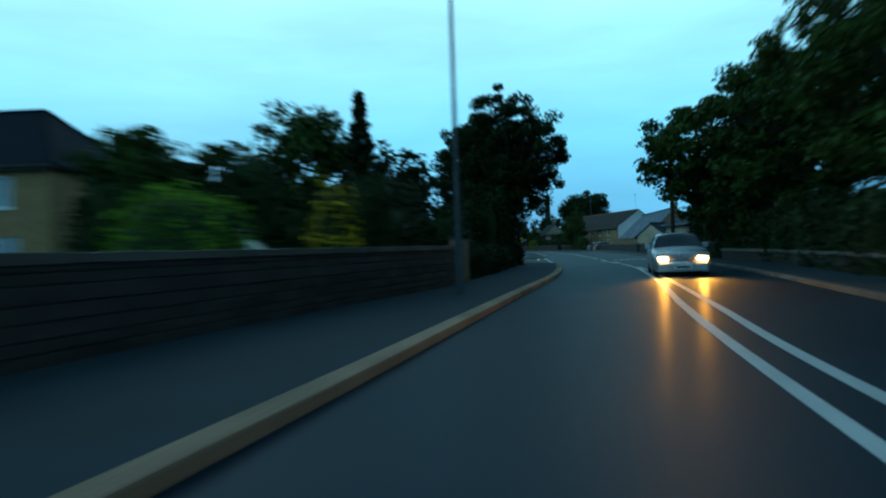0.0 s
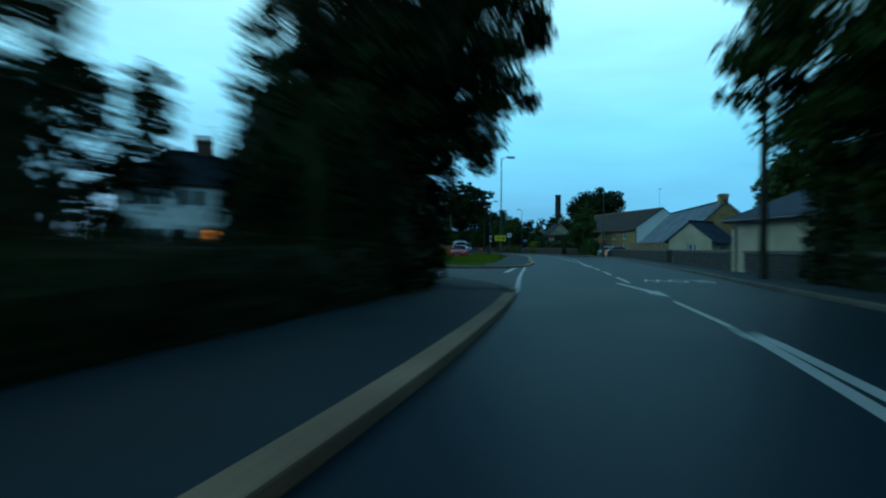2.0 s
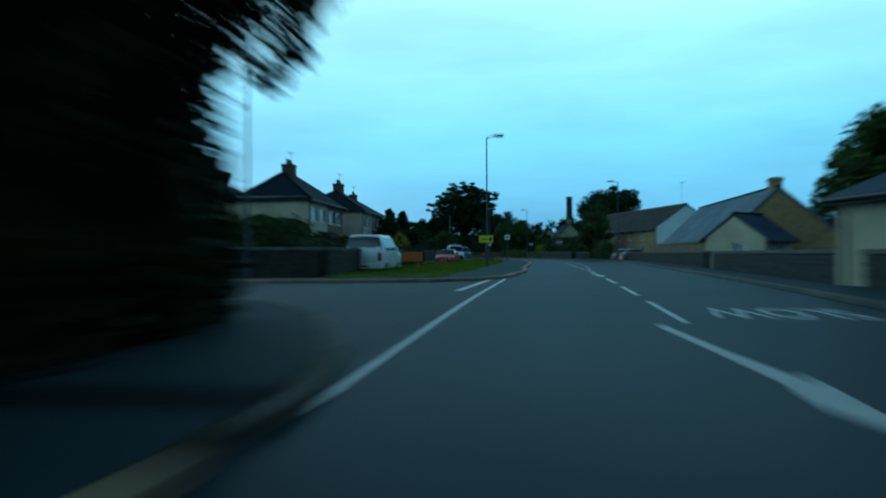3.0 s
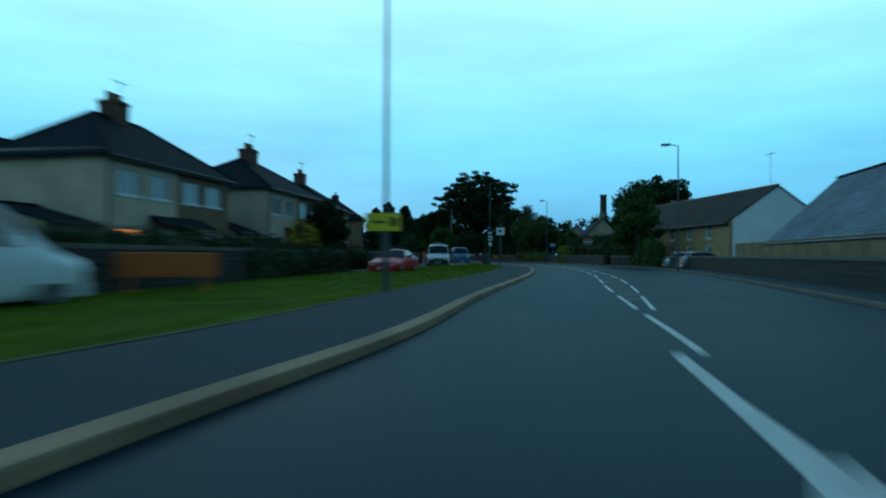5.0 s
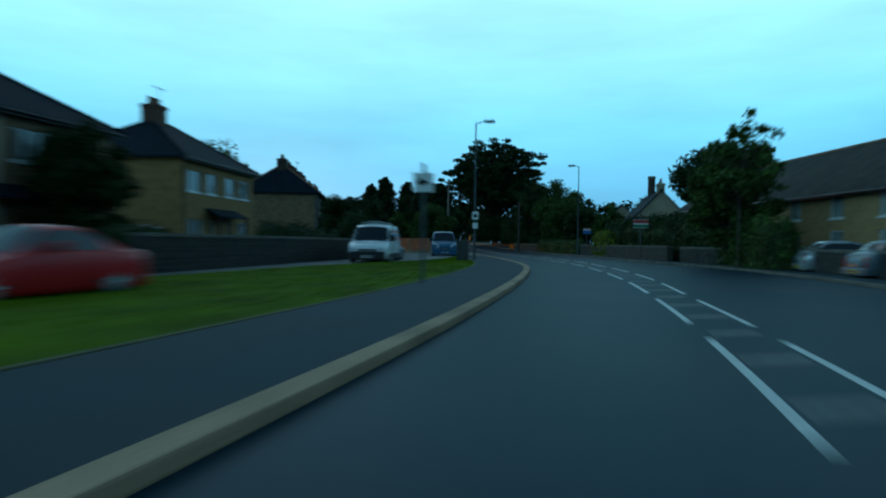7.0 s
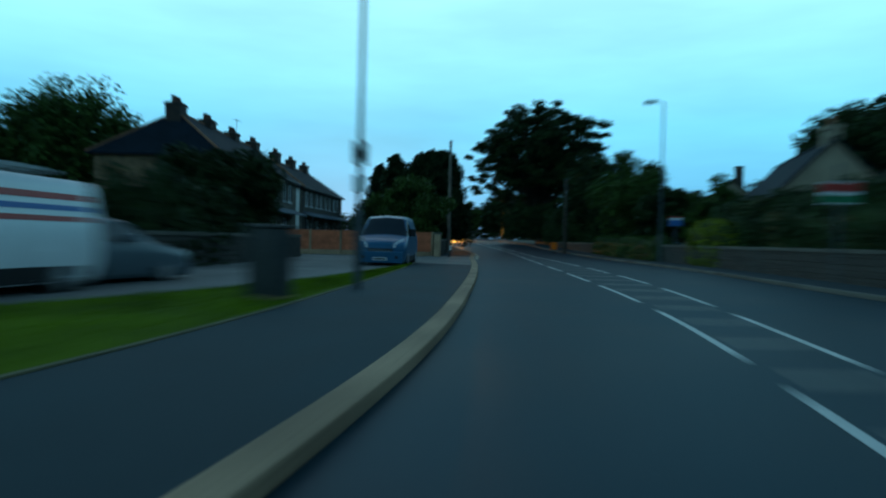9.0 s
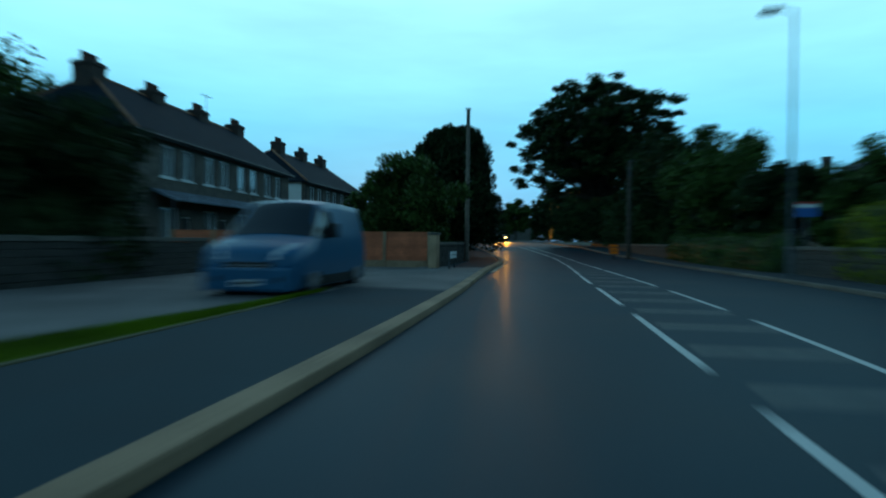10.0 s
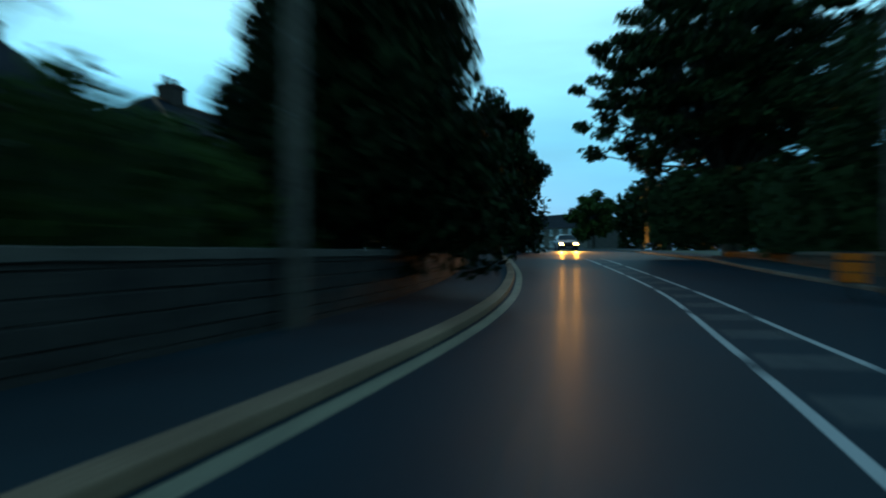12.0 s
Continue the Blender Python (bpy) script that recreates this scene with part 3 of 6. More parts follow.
def joined(name, meshes, places, material, parent):
    """Many pieces as one part: places are (mesh number, matrix)."""
    vs, fs, base = [], [], 0
    data = []
    for me in meshes:
        co = np.empty(len(me.vertices) * 3)
        me.vertices.foreach_get("co", co)
        data.append((co.reshape(-1, 3), [tuple(p.vertices) for p in me.polygons]))
    for k, m in places:
        co, faces = data[k]
        mm = np.array(m)
        vs.append(co @ mm[:3, :3].T + mm[:3, 3])
        fs += [tuple(i + base for i in f) for f in faces]
        base += len(co)
    me = bpy.data.meshes.new(name)
    me.from_pydata(np.concatenate(vs).tolist(), [], fs)
    me.materials.append(material)
    ob = new(name, me)
    ob.parent = parent
    ob["kind"] = "stuff"
    return ob


WALL_JOBS = []


def stone_wall(line, h, t, label, name="stone_wall", pieces=True, course=0.17, length=0.42, cope=True, seed=1, z=0.0):
    """A coursed rubble wall along a line: a mortar core; its stones are laid at the end of the script."""
    e = thing(name, 0, 0, 0, 0, label, "wall", kind="structure")
    l2, r2 = shifted(line, -t / 2 + 0.022), shifted(line, t / 2 - 0.022)
    bm = bmesh.new()
    rings = [[bm.verts.new((a[0], a[1], z - 0.05)), bm.verts.new((a[0], a[1], z + h - 0.02)), bm.verts.new((b[0], b[1], z + h - 0.02)), bm.verts.new((b[0], b[1], z - 0.05))] for a, b in zip(l2, r2)]
    for a, b in zip(rings, rings[1:]):
        for k in range(4):
            bm.faces.new((a[k], a[(k + 1) % 4], b[(k + 1) % 4], b[k]))
    bm.faces.new(rings[0])
    bm.faces.new(rings[-1][::-1])
    part("core", bm, MORTAR, e)
    WALL_JOBS.append((e, line, h, t, pieces, course, length, cope, seed, z))
    return e


def lay_stones(e, line, h, t, pieces, course, length, cope, seed, z):
    rng = random.Random(seed)
    acc = [0.0]
    for a, b in zip(line, line[1:]):
        acc.append(acc[-1] + math.hypot(b[0] - a[0], b[1] - a[1]))
    total = acc[-1]

    def at(s):
        x, y = np.interp(s, acc, [p[0] for p in line]), np.interp(s, acc, [p[1] for p in line])
        x2, y2 = np.interp(s + 0.2, acc, [p[0] for p in line]), np.interp(s + 0.2, acc, [p[1] for p in line])
        x1, y1 = np.interp(s - 0.2, acc, [p[0] for p in line]), np.interp(s - 0.2, acc, [p[1] for p in line])
        return float(x), float(y), math.atan2(y2 - y1, x2 - x1)

    places, zz = [], z
    while zz < z + h - 0.06:
        ch = min(course * rng.uniform(0.75, 1.3), z + h - zz)
        s = rng.uniform(-0.2, 0.0)
        while s < total:
            w = length * rng.uniform(0.6, 1.5)
            a0, a1 = max(0, s), min(total, s + w)
            if a1 - a0 > 0.08:
                x, y, ang = at((a0 + a1) / 2)
                m = Matrix.LocRotScale((x, y, zz + ch / 2), Euler((0, 0, ang)), (a1 - a0 - 0.012, t * rng.uniform(0.96, 1.06), ch - 0.012))
                places.append((rng.randrange(5), m))
            s += w
        zz += ch
    copes, s = [], 0.0
    while cope and s < total - 0.1:
        w = min(0.55 * rng.uniform(0.8, 1.2), total - s)
        x, y, ang = at(s + w / 2)
        copes.append((0, Matrix.LocRotScale((x, y, z + h + 0.05), Euler((0, 0, ang)), (w - 0.012, t + 0.08, 0.12 * rng.uniform(0.9, 1.15)))))
        s += w
    if pieces:
        keep = places[:300]
        for k, m in keep:
            share("stone", STONE_MESHES[k], e, m)
        for k, m in copes[:120]:
            share("coping", COPING_MESH, e, m)
        if places[300:]:
            joined("stones", STONE_MESHES, places[300:], STONE, e)
        if copes[120:]:
            joined("copings", [COPING_MESH], copes[120:], COPING, e)
    else:
        joined("stones", STONE_MESHES, places, STONE, e)
        if copes:
            joined("copings", [COPING_MESH], copes, COPING, e)


# ---- houses ----


def wall_sheet(bm, length, h, t, holes, m):
    """A wall of thickness t along x with openings (x0, x1, z0, z1) cut right through it."""
    xs = sorted({0.0, length, *(v for o in holes for v in o[:2])})
    zs = sorted({0.0, h, *(v for o in holes for v in o[2:4])})

    def open_at(i, j):
        if not (0 <= i < len(xs) - 1 and 0 <= j < len(zs) - 1):
            return True
        cx, cz = (xs[i] + xs[i + 1]) / 2, (zs[j] + zs[j + 1]) / 2
        return any(o[0] < cx < o[1] and o[2] < cz < o[3] for o in holes)

    def quad(*p):
        bm.faces.new([bm.verts.new(m @ Vector(q)) for q in p])

    for i in range(len(xs) - 1):
        for j in range(len(zs) - 1):
            if open_at(i, j):
                continue
            a, b, c, d = xs[i], xs[i + 1], zs[j], zs[j + 1]
            quad((a, 0, c), (b, 0, c), (b, 0, d), (a, 0, d))
            quad((b, t, c), (a, t, c), (a, t, d), (b, t, d))
            if open_at(i - 1, j):
                quad((a, t, c), (a, 0, c), (a, 0, d), (a, t, d))
            if open_at(i + 1, j):
                quad((b, 0, c), (b, t, c), (b, t, d), (b, 0, d))
            if open_at(i, j - 1):
                quad((a, t, c), (b, t, c), (b, 0, c), (a, 0, c))
            if open_at(i, j + 1):
                quad((a, 0, d), (b, 0, d), (b, t, d), (a, t, d))


def window_in(e, m, o, t=0.28, lit=False, bars=2, net=True, frame_mat=PVC):
    """A window in opening o of a wall with matrix m: frame, panes, sill, and what hangs behind it."""
    x0, x1, z0, z1 = o
    bm = bmesh.new()
    loops = [[bm.verts.new(p) for p in ((xa, ya, za), (xb, ya, za), (xb, ya, zb), (xa, ya, zb))] for ya, xa, xb, za, zb in
             ((0.09, x0 + 0.004, x1 - 0.004, z0 + 0.004, z1 - 0.004), (0.09, x0 + 0.07, x1 - 0.07, z0 + 0.07, z1 - 0.07), (0.15, x0 + 0.07, x1 - 0.07, z0 + 0.07, z1 - 0.07), (0.15, x0 + 0.004, x1 - 0.004, z0 + 0.004, z1 - 0.004))]
    for q in range(4):
        a, b = loops[q], loops[(q + 1) % 4]
        for k in range(4):
            bm.faces.new((a[k], a[(k + 1) % 4], b[(k + 1) % 4], b[k]))
    bmesh.ops.recalc_face_normals(bm, faces=bm.faces)
    w = part("window", bm, frame_mat, e)
    for k in range(1, bars):
        c = x0 + (x1 - x0) * k / bars
        part("mullion", boxes((c - 0.03, c + 0.03, 0.092, 0.148, z0 + 0.072, z1 - 0.072)), frame_mat, w)
    w.matrix_local = m
    for k in range(bars):
        a, b = x0 + (x1 - x0) * k / bars + 0.04, x0 + (x1 - x0) * (k + 1) / bars - 0.04
        p = part("pane", boxes((a, b, 0.115, 0.122, z0 + 0.06, z1 - 0.06)), WINDOW_GLASS, w)
        p.visible_shadow = False
    part("sill", boxes((x0 - 0.06, x1 + 0.06, -0.05, 0.10, z0 - 0.09, z0 - 0.003), bevel=0.01), PVC, w)
    if lit:
        part("blind", boxes((x0 + 0.02, x1 - 0.02, t + 0.05, t + 0.06, z0, z1)), LIT_ROOM, w, "warm lit room behind glass")
    elif net:
        bm = bmesh.new()
        n = 24
        lo = [bm.verts.new((x0 + (x1 - x0) * k / n, t - 0.06 + 0.02 * math.sin(k * 2.2), z0 + 0.02)) for k in range(n + 1)]
        hi = [bm.verts.new((x0 + (x1 - x0) * k / n, t - 0.06 + 0.02 * math.sin(k * 2.2), z1 - 0.03)) for k in range(n + 1)]
        for k in range(n):
            bm.faces.new((lo[k], lo[k + 1], hi[k + 1], hi[k]))
        part("net_curtain", bm, NET, w, "pale net curtain")


def door_in(e, m, o, material=DARK_PAINT):
    x0, x1, z0, z1 = o
    d = part("door", boxes((x0 + 0.06, x1 - 0.06, 0.10, 0.145, z0 + 0.02, z1 - 0.06)), material, e, "panelled front door")
    d.matrix_local = m
    part("door_frame", boxes((x0 + 0.003, x0 + 0.06, 0.08, 0.16, z0, z1), (x1 - 0.06, x1 - 0.003, 0.08, 0.16, z0, z1), (x0 + 0.06, x1 - 0.06, 0.08, 0.16, z1 - 0.06, z1 - 0.003)), PVC, d)
    for zz in (0.35, 1.2):
        part("door_panel", boxes((x0 + 0.18, x1 - 0.18, 0.088, 0.10, z0 + zz, z0 + zz + 0.62), bevel=0.006), material, d)
    part("door_handle", tubes(((x1 - 0.14, 0.07, z0 + 1.0), (x1 - 0.14, 0.10, z0 + 1.0), 0.02, 0.02)), GALV, d)


def uv_faces(me, plane_scale=1.0):
    """Lay each face's own plane out in metres, so that courses run level."""
    layer = me.uv_layers.new(name="UVMap")
    for p in me.polygons:
        n = p.normal
        u = Vector((0, 0, 1)).cross(n)
        u = u.normalized() if u.length > 1e-4 else Vector((1, 0, 0))
        v = n.cross(u)
        for li in p.loop_indices:
            c = me.vertices[me.loops[li].vertex_index].co
            layer.data[li].uv = (c.dot(u), c.dot(v))


def roof_part(e, length, depth, eave, ridge, hip0, hip1, material, over=0.35, thick=0.12, ridge_y=None, red_ridge=False):
    """A pitched roof over x 0..length and y 0..depth; hip0 and hip1 are how far each end slopes back (0: a gable)."""
    ry = depth / 2 if ridge_y is None else ridge_y
    slope = (ridge - eave) / ry
    slope2 = (ridge - eave) / (depth - ry)
    z0, z2 = eave - slope * over, eave - slope2 * over
    bm = bmesh.new()
    ox0, ox1 = -(over if hip0 else 0.12), length + (over if hip1 else 0.12)
    v = {}
    for lay, dz in (("a", 0.0), ("b", -thick)):
        v[lay] = [bm.verts.new(p) for p in ((ox0, -over, z0 + dz), (ox1, -over, z0 + dz), (ox1, depth + over, z2 + dz), (ox0, depth + over, z2 + dz), (ox0 + (hip0 + over if hip0 else 0), ry, ridge + dz), (ox1 - (hip1 + over if hip1 else 0), ry, ridge + dz))]
    for lay, flip in (("a", False), ("b", True)):
        q = v[lay]
        for f in ((q[0], q[1], q[5], q[4]), (q[2], q[3], q[4], q[5])):
            bm.faces.new(f[::-1] if flip else f)
        for f, h in (((q[3], q[0], q[4]), hip0), ((q[1], q[2], q[5]), hip1)):
            if h:
                bm.faces.new(f[::-1] if flip else f)
    a, b = v["a"], v["b"]
    rim = [(0, 1), (1, 2) if hip1 else (1, 5), (2, 3), (3, 0) if hip0 else (3, 4)]
    if not hip1:
        rim.insert(2, (5, 2))
    if not hip0:
        rim.append((4, 0))
    for i, j in rim:
        bm.faces.new((a[j], a[i], b[i], b[j]))
    ob = part("roof", bm, material, e)
    uv_faces(ob.data)
    p4, p5 = (Vector((ox0 + (hip0 + over if hip0 else 0), ry, ridge)), Vector((ox1 - (hip1 + over if hip1 else 0), ry, ridge)))
    bm = tubes((p4 + Vector((0, 0, 0.0)), p5, 0.09, 0.09), n=8)
    if hip0:
        tube(bm, p4, (ox0, -over, z0), 0.08, 0.08)
        tube(bm, p4, (ox0, depth + over, z2), 0.08, 0.08)
    if hip1:
        tube(bm, p5, (ox1, -over, z0), 0.08, 0.08)
        tube(bm, p5, (ox1, depth + over, z2), 0.08, 0.08)
    part("ridge_tiles", bm, TERRACOTTA if red_ridge or material is TILE_BROWN else SLATE, ob)
    part("gutter", tubes(((ox0, -over - 0.05, z0 - 0.10), (ox1, -over - 0.05, z0 - 0.10), 0.06, 0.06), ((ox0 + 0.5, -over - 0.02, z0 - 0.12), (ox0 + 0.5, -0.06, z0 - 0.5), 0.035, 0.035), ((ox0 + 0.5, -0.06, z0 - 0.5), (ox0 + 0.5, -0.06, 0.1), 0.035, 0.035)), DARK_PAINT, ob)
    part("fascia", boxes((ox0 + 0.01, ox1 - 0.01, -over + 0.01, -over + 0.035, z0 - 0.22, z0 - 0.004 - thick)), DARK_PAINT, ob)
    return ob


def chimney_on(e, x, y, z0, z1, w=1.15, d=0.95, pots=3, material=BRICK_RED, pot_mat=TERRACOTTA):
    c = part("chimney", boxes((x - w / 2, x + w / 2, y - d / 2, y + d / 2, z0, z1), (x - w / 2 - 0.06, x + w / 2 + 0.06, y - d / 2 - 0.06, y + d / 2 + 0.06, z1 - 0.22, z1 - 0.08), bevel=0.012), material, e)
    for k in range(pots):
        px = x + (k - (pots - 1) / 2) * (w - 0.2) / max(1, pots - 1) if pots > 1 else x
        bm = tubes(((px, y, z1 - 0.02), (px, y, z1 + 0.34), 0.13, 0.10), ((px, y, z1 + 0.34), (px, y, z1 + 0.40), 0.135, 0.135))
        part("chimney_pot", bm, pot_mat, c)
    return c


def aerial_on(e, x, y, z, h=1.6):
    bm = tubes(((x, y, z), (x, y, z + h), 0.02, 0.018), ((x - 0.6, y, z + h), (x + 0.6, y, z + h), 0.012, 0.012), n=5)
    for k in range(7):
        tube(bm, (x - 0.55 + k * 0.18, y - 0.22, z + h), (x - 0.55 + k * 0.18, y + 0.22, z + h), 0.007, 0.007, 4)
    part("aerial", bm, GALV, e, "thin metal television aerial")


def house(x, y, turn, length, depth, eave, ridge, label, front, ends=((), ()), doors=(), hip=(3.0, 3.0), walls=RENDER_CREAM, end_walls=None, roof=SLATE, chimneys=(), group="", name="house", lit=(), bars=2, z=0.0, ridge_y=None, aerials=(), net=True, bands=(), half=None, half_at=0.5, red_ridge=False):
    """A house whose front runs along its x axis; openings are (x0, x1, z0, z1)."""
    e = thing(name, x, y, z, turn, label, "house", group)
    t = 0.28
    mf = Matrix.Identity(4)
    sides = [(mf, length, list(front) + list(doors), walls), (Matrix.Translation((length, depth, 0)) @ pose(0, 0, 0, 0, 0, 180), length, [], end_walls or walls),
             (Matrix.Translation((0, depth - t, 0)) @ pose(0, 0, 0, 0, 0, -90), depth - 2 * t, list(ends[0]), end_walls or walls), (Matrix.Translation((length, t, 0)) @ pose(0, 0, 0, 0, 0, 90), depth - 2 * t, list(ends[1]), end_walls or walls)]
    for k, (m, ln, holes, material) in enumerate(sides):
        cuts = [(0.0, ln * half_at, material), (ln * half_at, ln, half)] if half and k == 0 else [(0.0, ln, material)]
        for c0, c1, cm in cuts:
            bm = bmesh.new()
            wall_sheet(bm, c1 - c0, eave, t, [(o[0] - c0, o[1] - c0, *o[2:]) for o in holes if c0 <= o[0] < c1], m @ Matrix.Translation((c0, 0, 0)))
            part("wall", bm, cm, e)
        for o in holes:
            if k == 0 and o in doors:
                door_in(e, m, o)
            else:
                window_in(e, m, o, t, lit=(k, holes.index(o)) in lit, bars=bars, net=net)
    ry = depth / 2 if ridge_y is None else ridge_y
    for k, hp in ((0, hip[0]), (1, hip[1])):
        if not hp:
            bm = bmesh.new()
            xa = 0.0 if k == 0 else length - t
            tri = [(0, eave), (depth, eave), (ry, ridge - 0.10)]
            lo = [bm.verts.new((xa, p, q)) for p, q in tri]
            hi = [bm.verts.new((xa + t, p, q)) for p, q in tri]
            bm.faces.new(lo)
            bm.faces.new(hi[::-1])
            for i in range(3):
                bm.faces.new((lo[i], lo[(i + 1) % 3], hi[(i + 1) % 3], hi[i]))
            bmesh.ops.recalc_face_normals(bm, faces=bm.faces)
            part("gable", bm, end_walls or walls, e)
    roof_part(e, length, depth, eave, ridge, hip[0], hip[1], roof, ridge_y=ridge_y, red_ridge=red_ridge)
    part("ceiling_slab", boxes((t + 0.01, length - t - 0.01, t + 0.01, depth - t - 0.01, eave - 0.12, eave - 0.02), (t + 0.01, length - t - 0.01, t + 0.01, depth - t - 0.01, 0.02, 0.08), (t + 0.01, length - t - 0.01, 2.2, 2.3, 0.09, eave - 0.13)), ROOM, e)
    for cx, cy, ch, pots in chimneys:
        chimney_on(e, cx, cy, ridge - 0.9, ch - 0.4, pots=pots, w=0.8 if name in ("barn", "cottage") else 1.15, d=0.6 if name in ("barn", "cottage") else 0.95, material=SOOT_BRICK if walls is SANDSTONE_DARK else walls if name in ("barn", "cottage") else BRICK_RED, pot_mat=BRICK_RED if walls is SANDSTONE_DARK else TERRACOTTA)
    for ax, ay, az in aerials:
        aerial_on(e, ax, ay, az, 2.7 if roof is TILE_BROWN else 1.6)
    for b in bands:
        bm = bmesh.new()
        lo, hi = b[3], b[3] + 0.45
        rows = [[bm.verts.new((xx, yy, zz)) for yy, zz in ((-0.003, hi), (-b[2], lo), (-b[2], lo - 0.1), (-0.003, hi - 0.12))] for xx in (b[0], b[1])]
        for k in range(4):
            bm.faces.new((rows[0][k], rows[0][(k + 1) % 4], rows[1][(k + 1) % 4], rows[1][k]))
        bm.faces.new(rows[0][::-1])
        bm.faces.new(rows[1])
        bmesh.ops.recalc_face_normals(bm, faces=bm.faces)
        canopy = part("porch_canopy", bm, SLATE_SKYLIT if name == "terrace" else SLATE, e)
        uv_faces(canopy.data)
        for xx in (b[0] + 0.05, b[1] - 0.15):
            part("canopy_post", boxes((xx, xx + 0.1, -b[2] + 0.05, -b[2] + 0.15, 0.1, lo - 0.07)), DARK_PAINT, canopy)
    return e

# ---- vehicles ----


def vehicle(name, x, y, turn, label, L, W, H, nodes, paint, wheels, clear=0.2, belt=0.9, tumble=0.72, glass_rows=(), wheel_r=0.31, lit=False, beam_watts=620.0, rear_lamps=True, stripes=(), plate=True, roofrack=False, plan=0.86, group="", modern=False, mask=0.27):
    """A car or van that points along -y. nodes: (distance from the nose, height of its upper line); glass_rows: (name, u0, u1, v0, v1)."""
    e = thing(name, x, y, 0.0, turn, label, "van" if "van" in name else "car", group)
    us = [n[0] / L for n in nodes]
    zs = [n[1] for n in nodes]

    def top(u):
        k = np.array([-0.015, -0.007, 0, 0.007, 0.015])
        return float(np.mean(np.interp(np.clip(u + k, 0, 1), us, zs)))

    def halfw(u):
        f = min(u / 0.10, (1 - u) / 0.07, 1.0)
        return W / 2 * (plan + (1 - plan) * math.sin(max(0.0, f) * math.pi / 2))

    def point(u, v, sgn, off=0.0):
        """v: 0 at the sill, 0.5 at the belt, 1 at the roof's edge, 1.5 at its middle."""
        tp = top(u)
        bl = min(belt, tp - 0.06)
        w = halfw(u) + off
        room = max(0.0, min(1.0, (tp - belt) / max(0.1, H - belt)))
        wr = w * (1 - (1 - tumble) * room) - 0.03
        yy_ = -L / 2 + u * L
        if v <= 0.5:
            f = v / 0.5
            bulge = 0.03 * math.sin(f * math.pi)
            return Vector((sgn * (w * (0.94 + 0.06 * min(1, f * 2.5)) + bulge * 0.6), yy_, clear + (bl - clear) * f))
        if v <= 1.0:
            f = (v - 0.5) / 0.5
            return Vector((sgn * (w + (wr - w) * (f ** 1.15)), yy_, bl + (tp - 0.05 - bl) * f + off * f))
        f = (v - 1.0) / 0.5
        return Vector((sgn * wr * (1 - f), yy_, tp - 0.05 + (0.05 + off) * math.sin(f * math.pi / 2)))

    U = sorted({*np.linspace(0, 1, 41).round(4), *[round(u, 4) for u in us]})
    V = [0, 0.08, 0.2, 0.35, 0.5, 0.6, 0.75, 0.9, 1.0, 1.12, 1.3, 1.5]
    bm = bmesh.new()
    grid = []
    for u in U:
        row = [bm.verts.new(point(u, v, -1)) for v in V] + [bm.verts.new(point(u, v, 1)) for v in V[-2::-1]]
        grid.append(row)
    for a, b in zip(grid, grid[1:]):
        for k in range(len(a) - 1):
            bm.faces.new((a[k], b[k], b[k + 1], a[k + 1]))
        bm.faces.new((a[-1], b[-1], b[0], a[0]))
    bm.faces.new(grid[0])
    bm.faces.new(grid[-1][::-1])
    bmesh.ops.recalc_face_normals(bm, faces=bm.faces)
    body = part("body", bm, paint, e, smooth=True)

    def patch(nm, u0, u1, v0, v1, sides, material, parent, off=0.012, n=8):
        bm2 = bmesh.new()
        for sgn in sides:
            g = [[bm2.verts.new(point(u0 + (u1 - u0) * i / n, v0 + (v1 - v0) * j / n, sgn, off)) for j in range(n + 1)] for i in range(n + 1)]
            for i in range(n):
                for j in range(n):
                    bm2.faces.new((g[i][j], g[i + 1][j], g[i + 1][j + 1], g[i][j + 1]))
        bmesh.ops.remove_doubles(bm2, verts=bm2.verts, dist=0.0005)
        bmesh.ops.recalc_face_normals(bm2, faces=bm2.faces)
        return part(nm, bm2, material, parent, smooth=True)

    for nm, u0, u1, v0, v1 in glass_rows:
        if nm in ("windscreen", "rear_window"):
            patch(nm, u0, u1, v0, v1, (-1, 1), CAR_GLASS, e)
        else:
            for s in (-1, 1):
                patch(nm, u0, u1, v0, v1, (s,), CAR_GLASS, e)
    for u0, u1, v0, v1, material, nm in stripes:
        for s in (-1, 1):
            patch(nm, u0, u1, v0, v1, (s,), material, e, 0.008, 4)
    nose, tail, hw = -L / 2, L / 2, W / 2 * plan
    part("front_bumper", boxes((-hw - 0.02, hw + 0.02, nose - 0.07, nose + 0.25, clear - 0.02, clear + (0.42 if modern else mask)), bevel=0.05), TRIM if "van" in name and not modern else paint, e)
    part("rear_bumper", boxes((-hw - 0.02, hw + 0.02, tail - 0.25, tail + 0.07, clear, clear + 0.27), bevel=0.05), TRIM if "van" in name else paint, e)
    hz = zs[0]
    g = part("grille", boxes((-hw * 0.55, hw * 0.55, nose - 0.035, nose + 0.05, clear + 0.33, clear + 0.52 if "van" in name else min(hz - 0.08, clear + 0.5)), bevel=0.015), TRIM, e)
    for k in range(3):
        zz = clear + 0.36 + k * 0.045
        part("grille_bar", boxes((-hw * 0.5, hw * 0.5, nose - 0.045, nose - 0.03, zz, zz + 0.015)), ALLOY, g)
    for s in (-1, 1):
        if modern:
            lens = bmesh.new()
            ring = [(0.56, -0.05, 0.76), (0.97, 0.10, 0.80), (0.985, 0.46, 1.09), (0.80, 0.22, 1.05), (0.58, -0.01, 0.90)]
            lo = [lens.verts.new((s * hw * a, nose + b, c)) for a, b, c in ring]
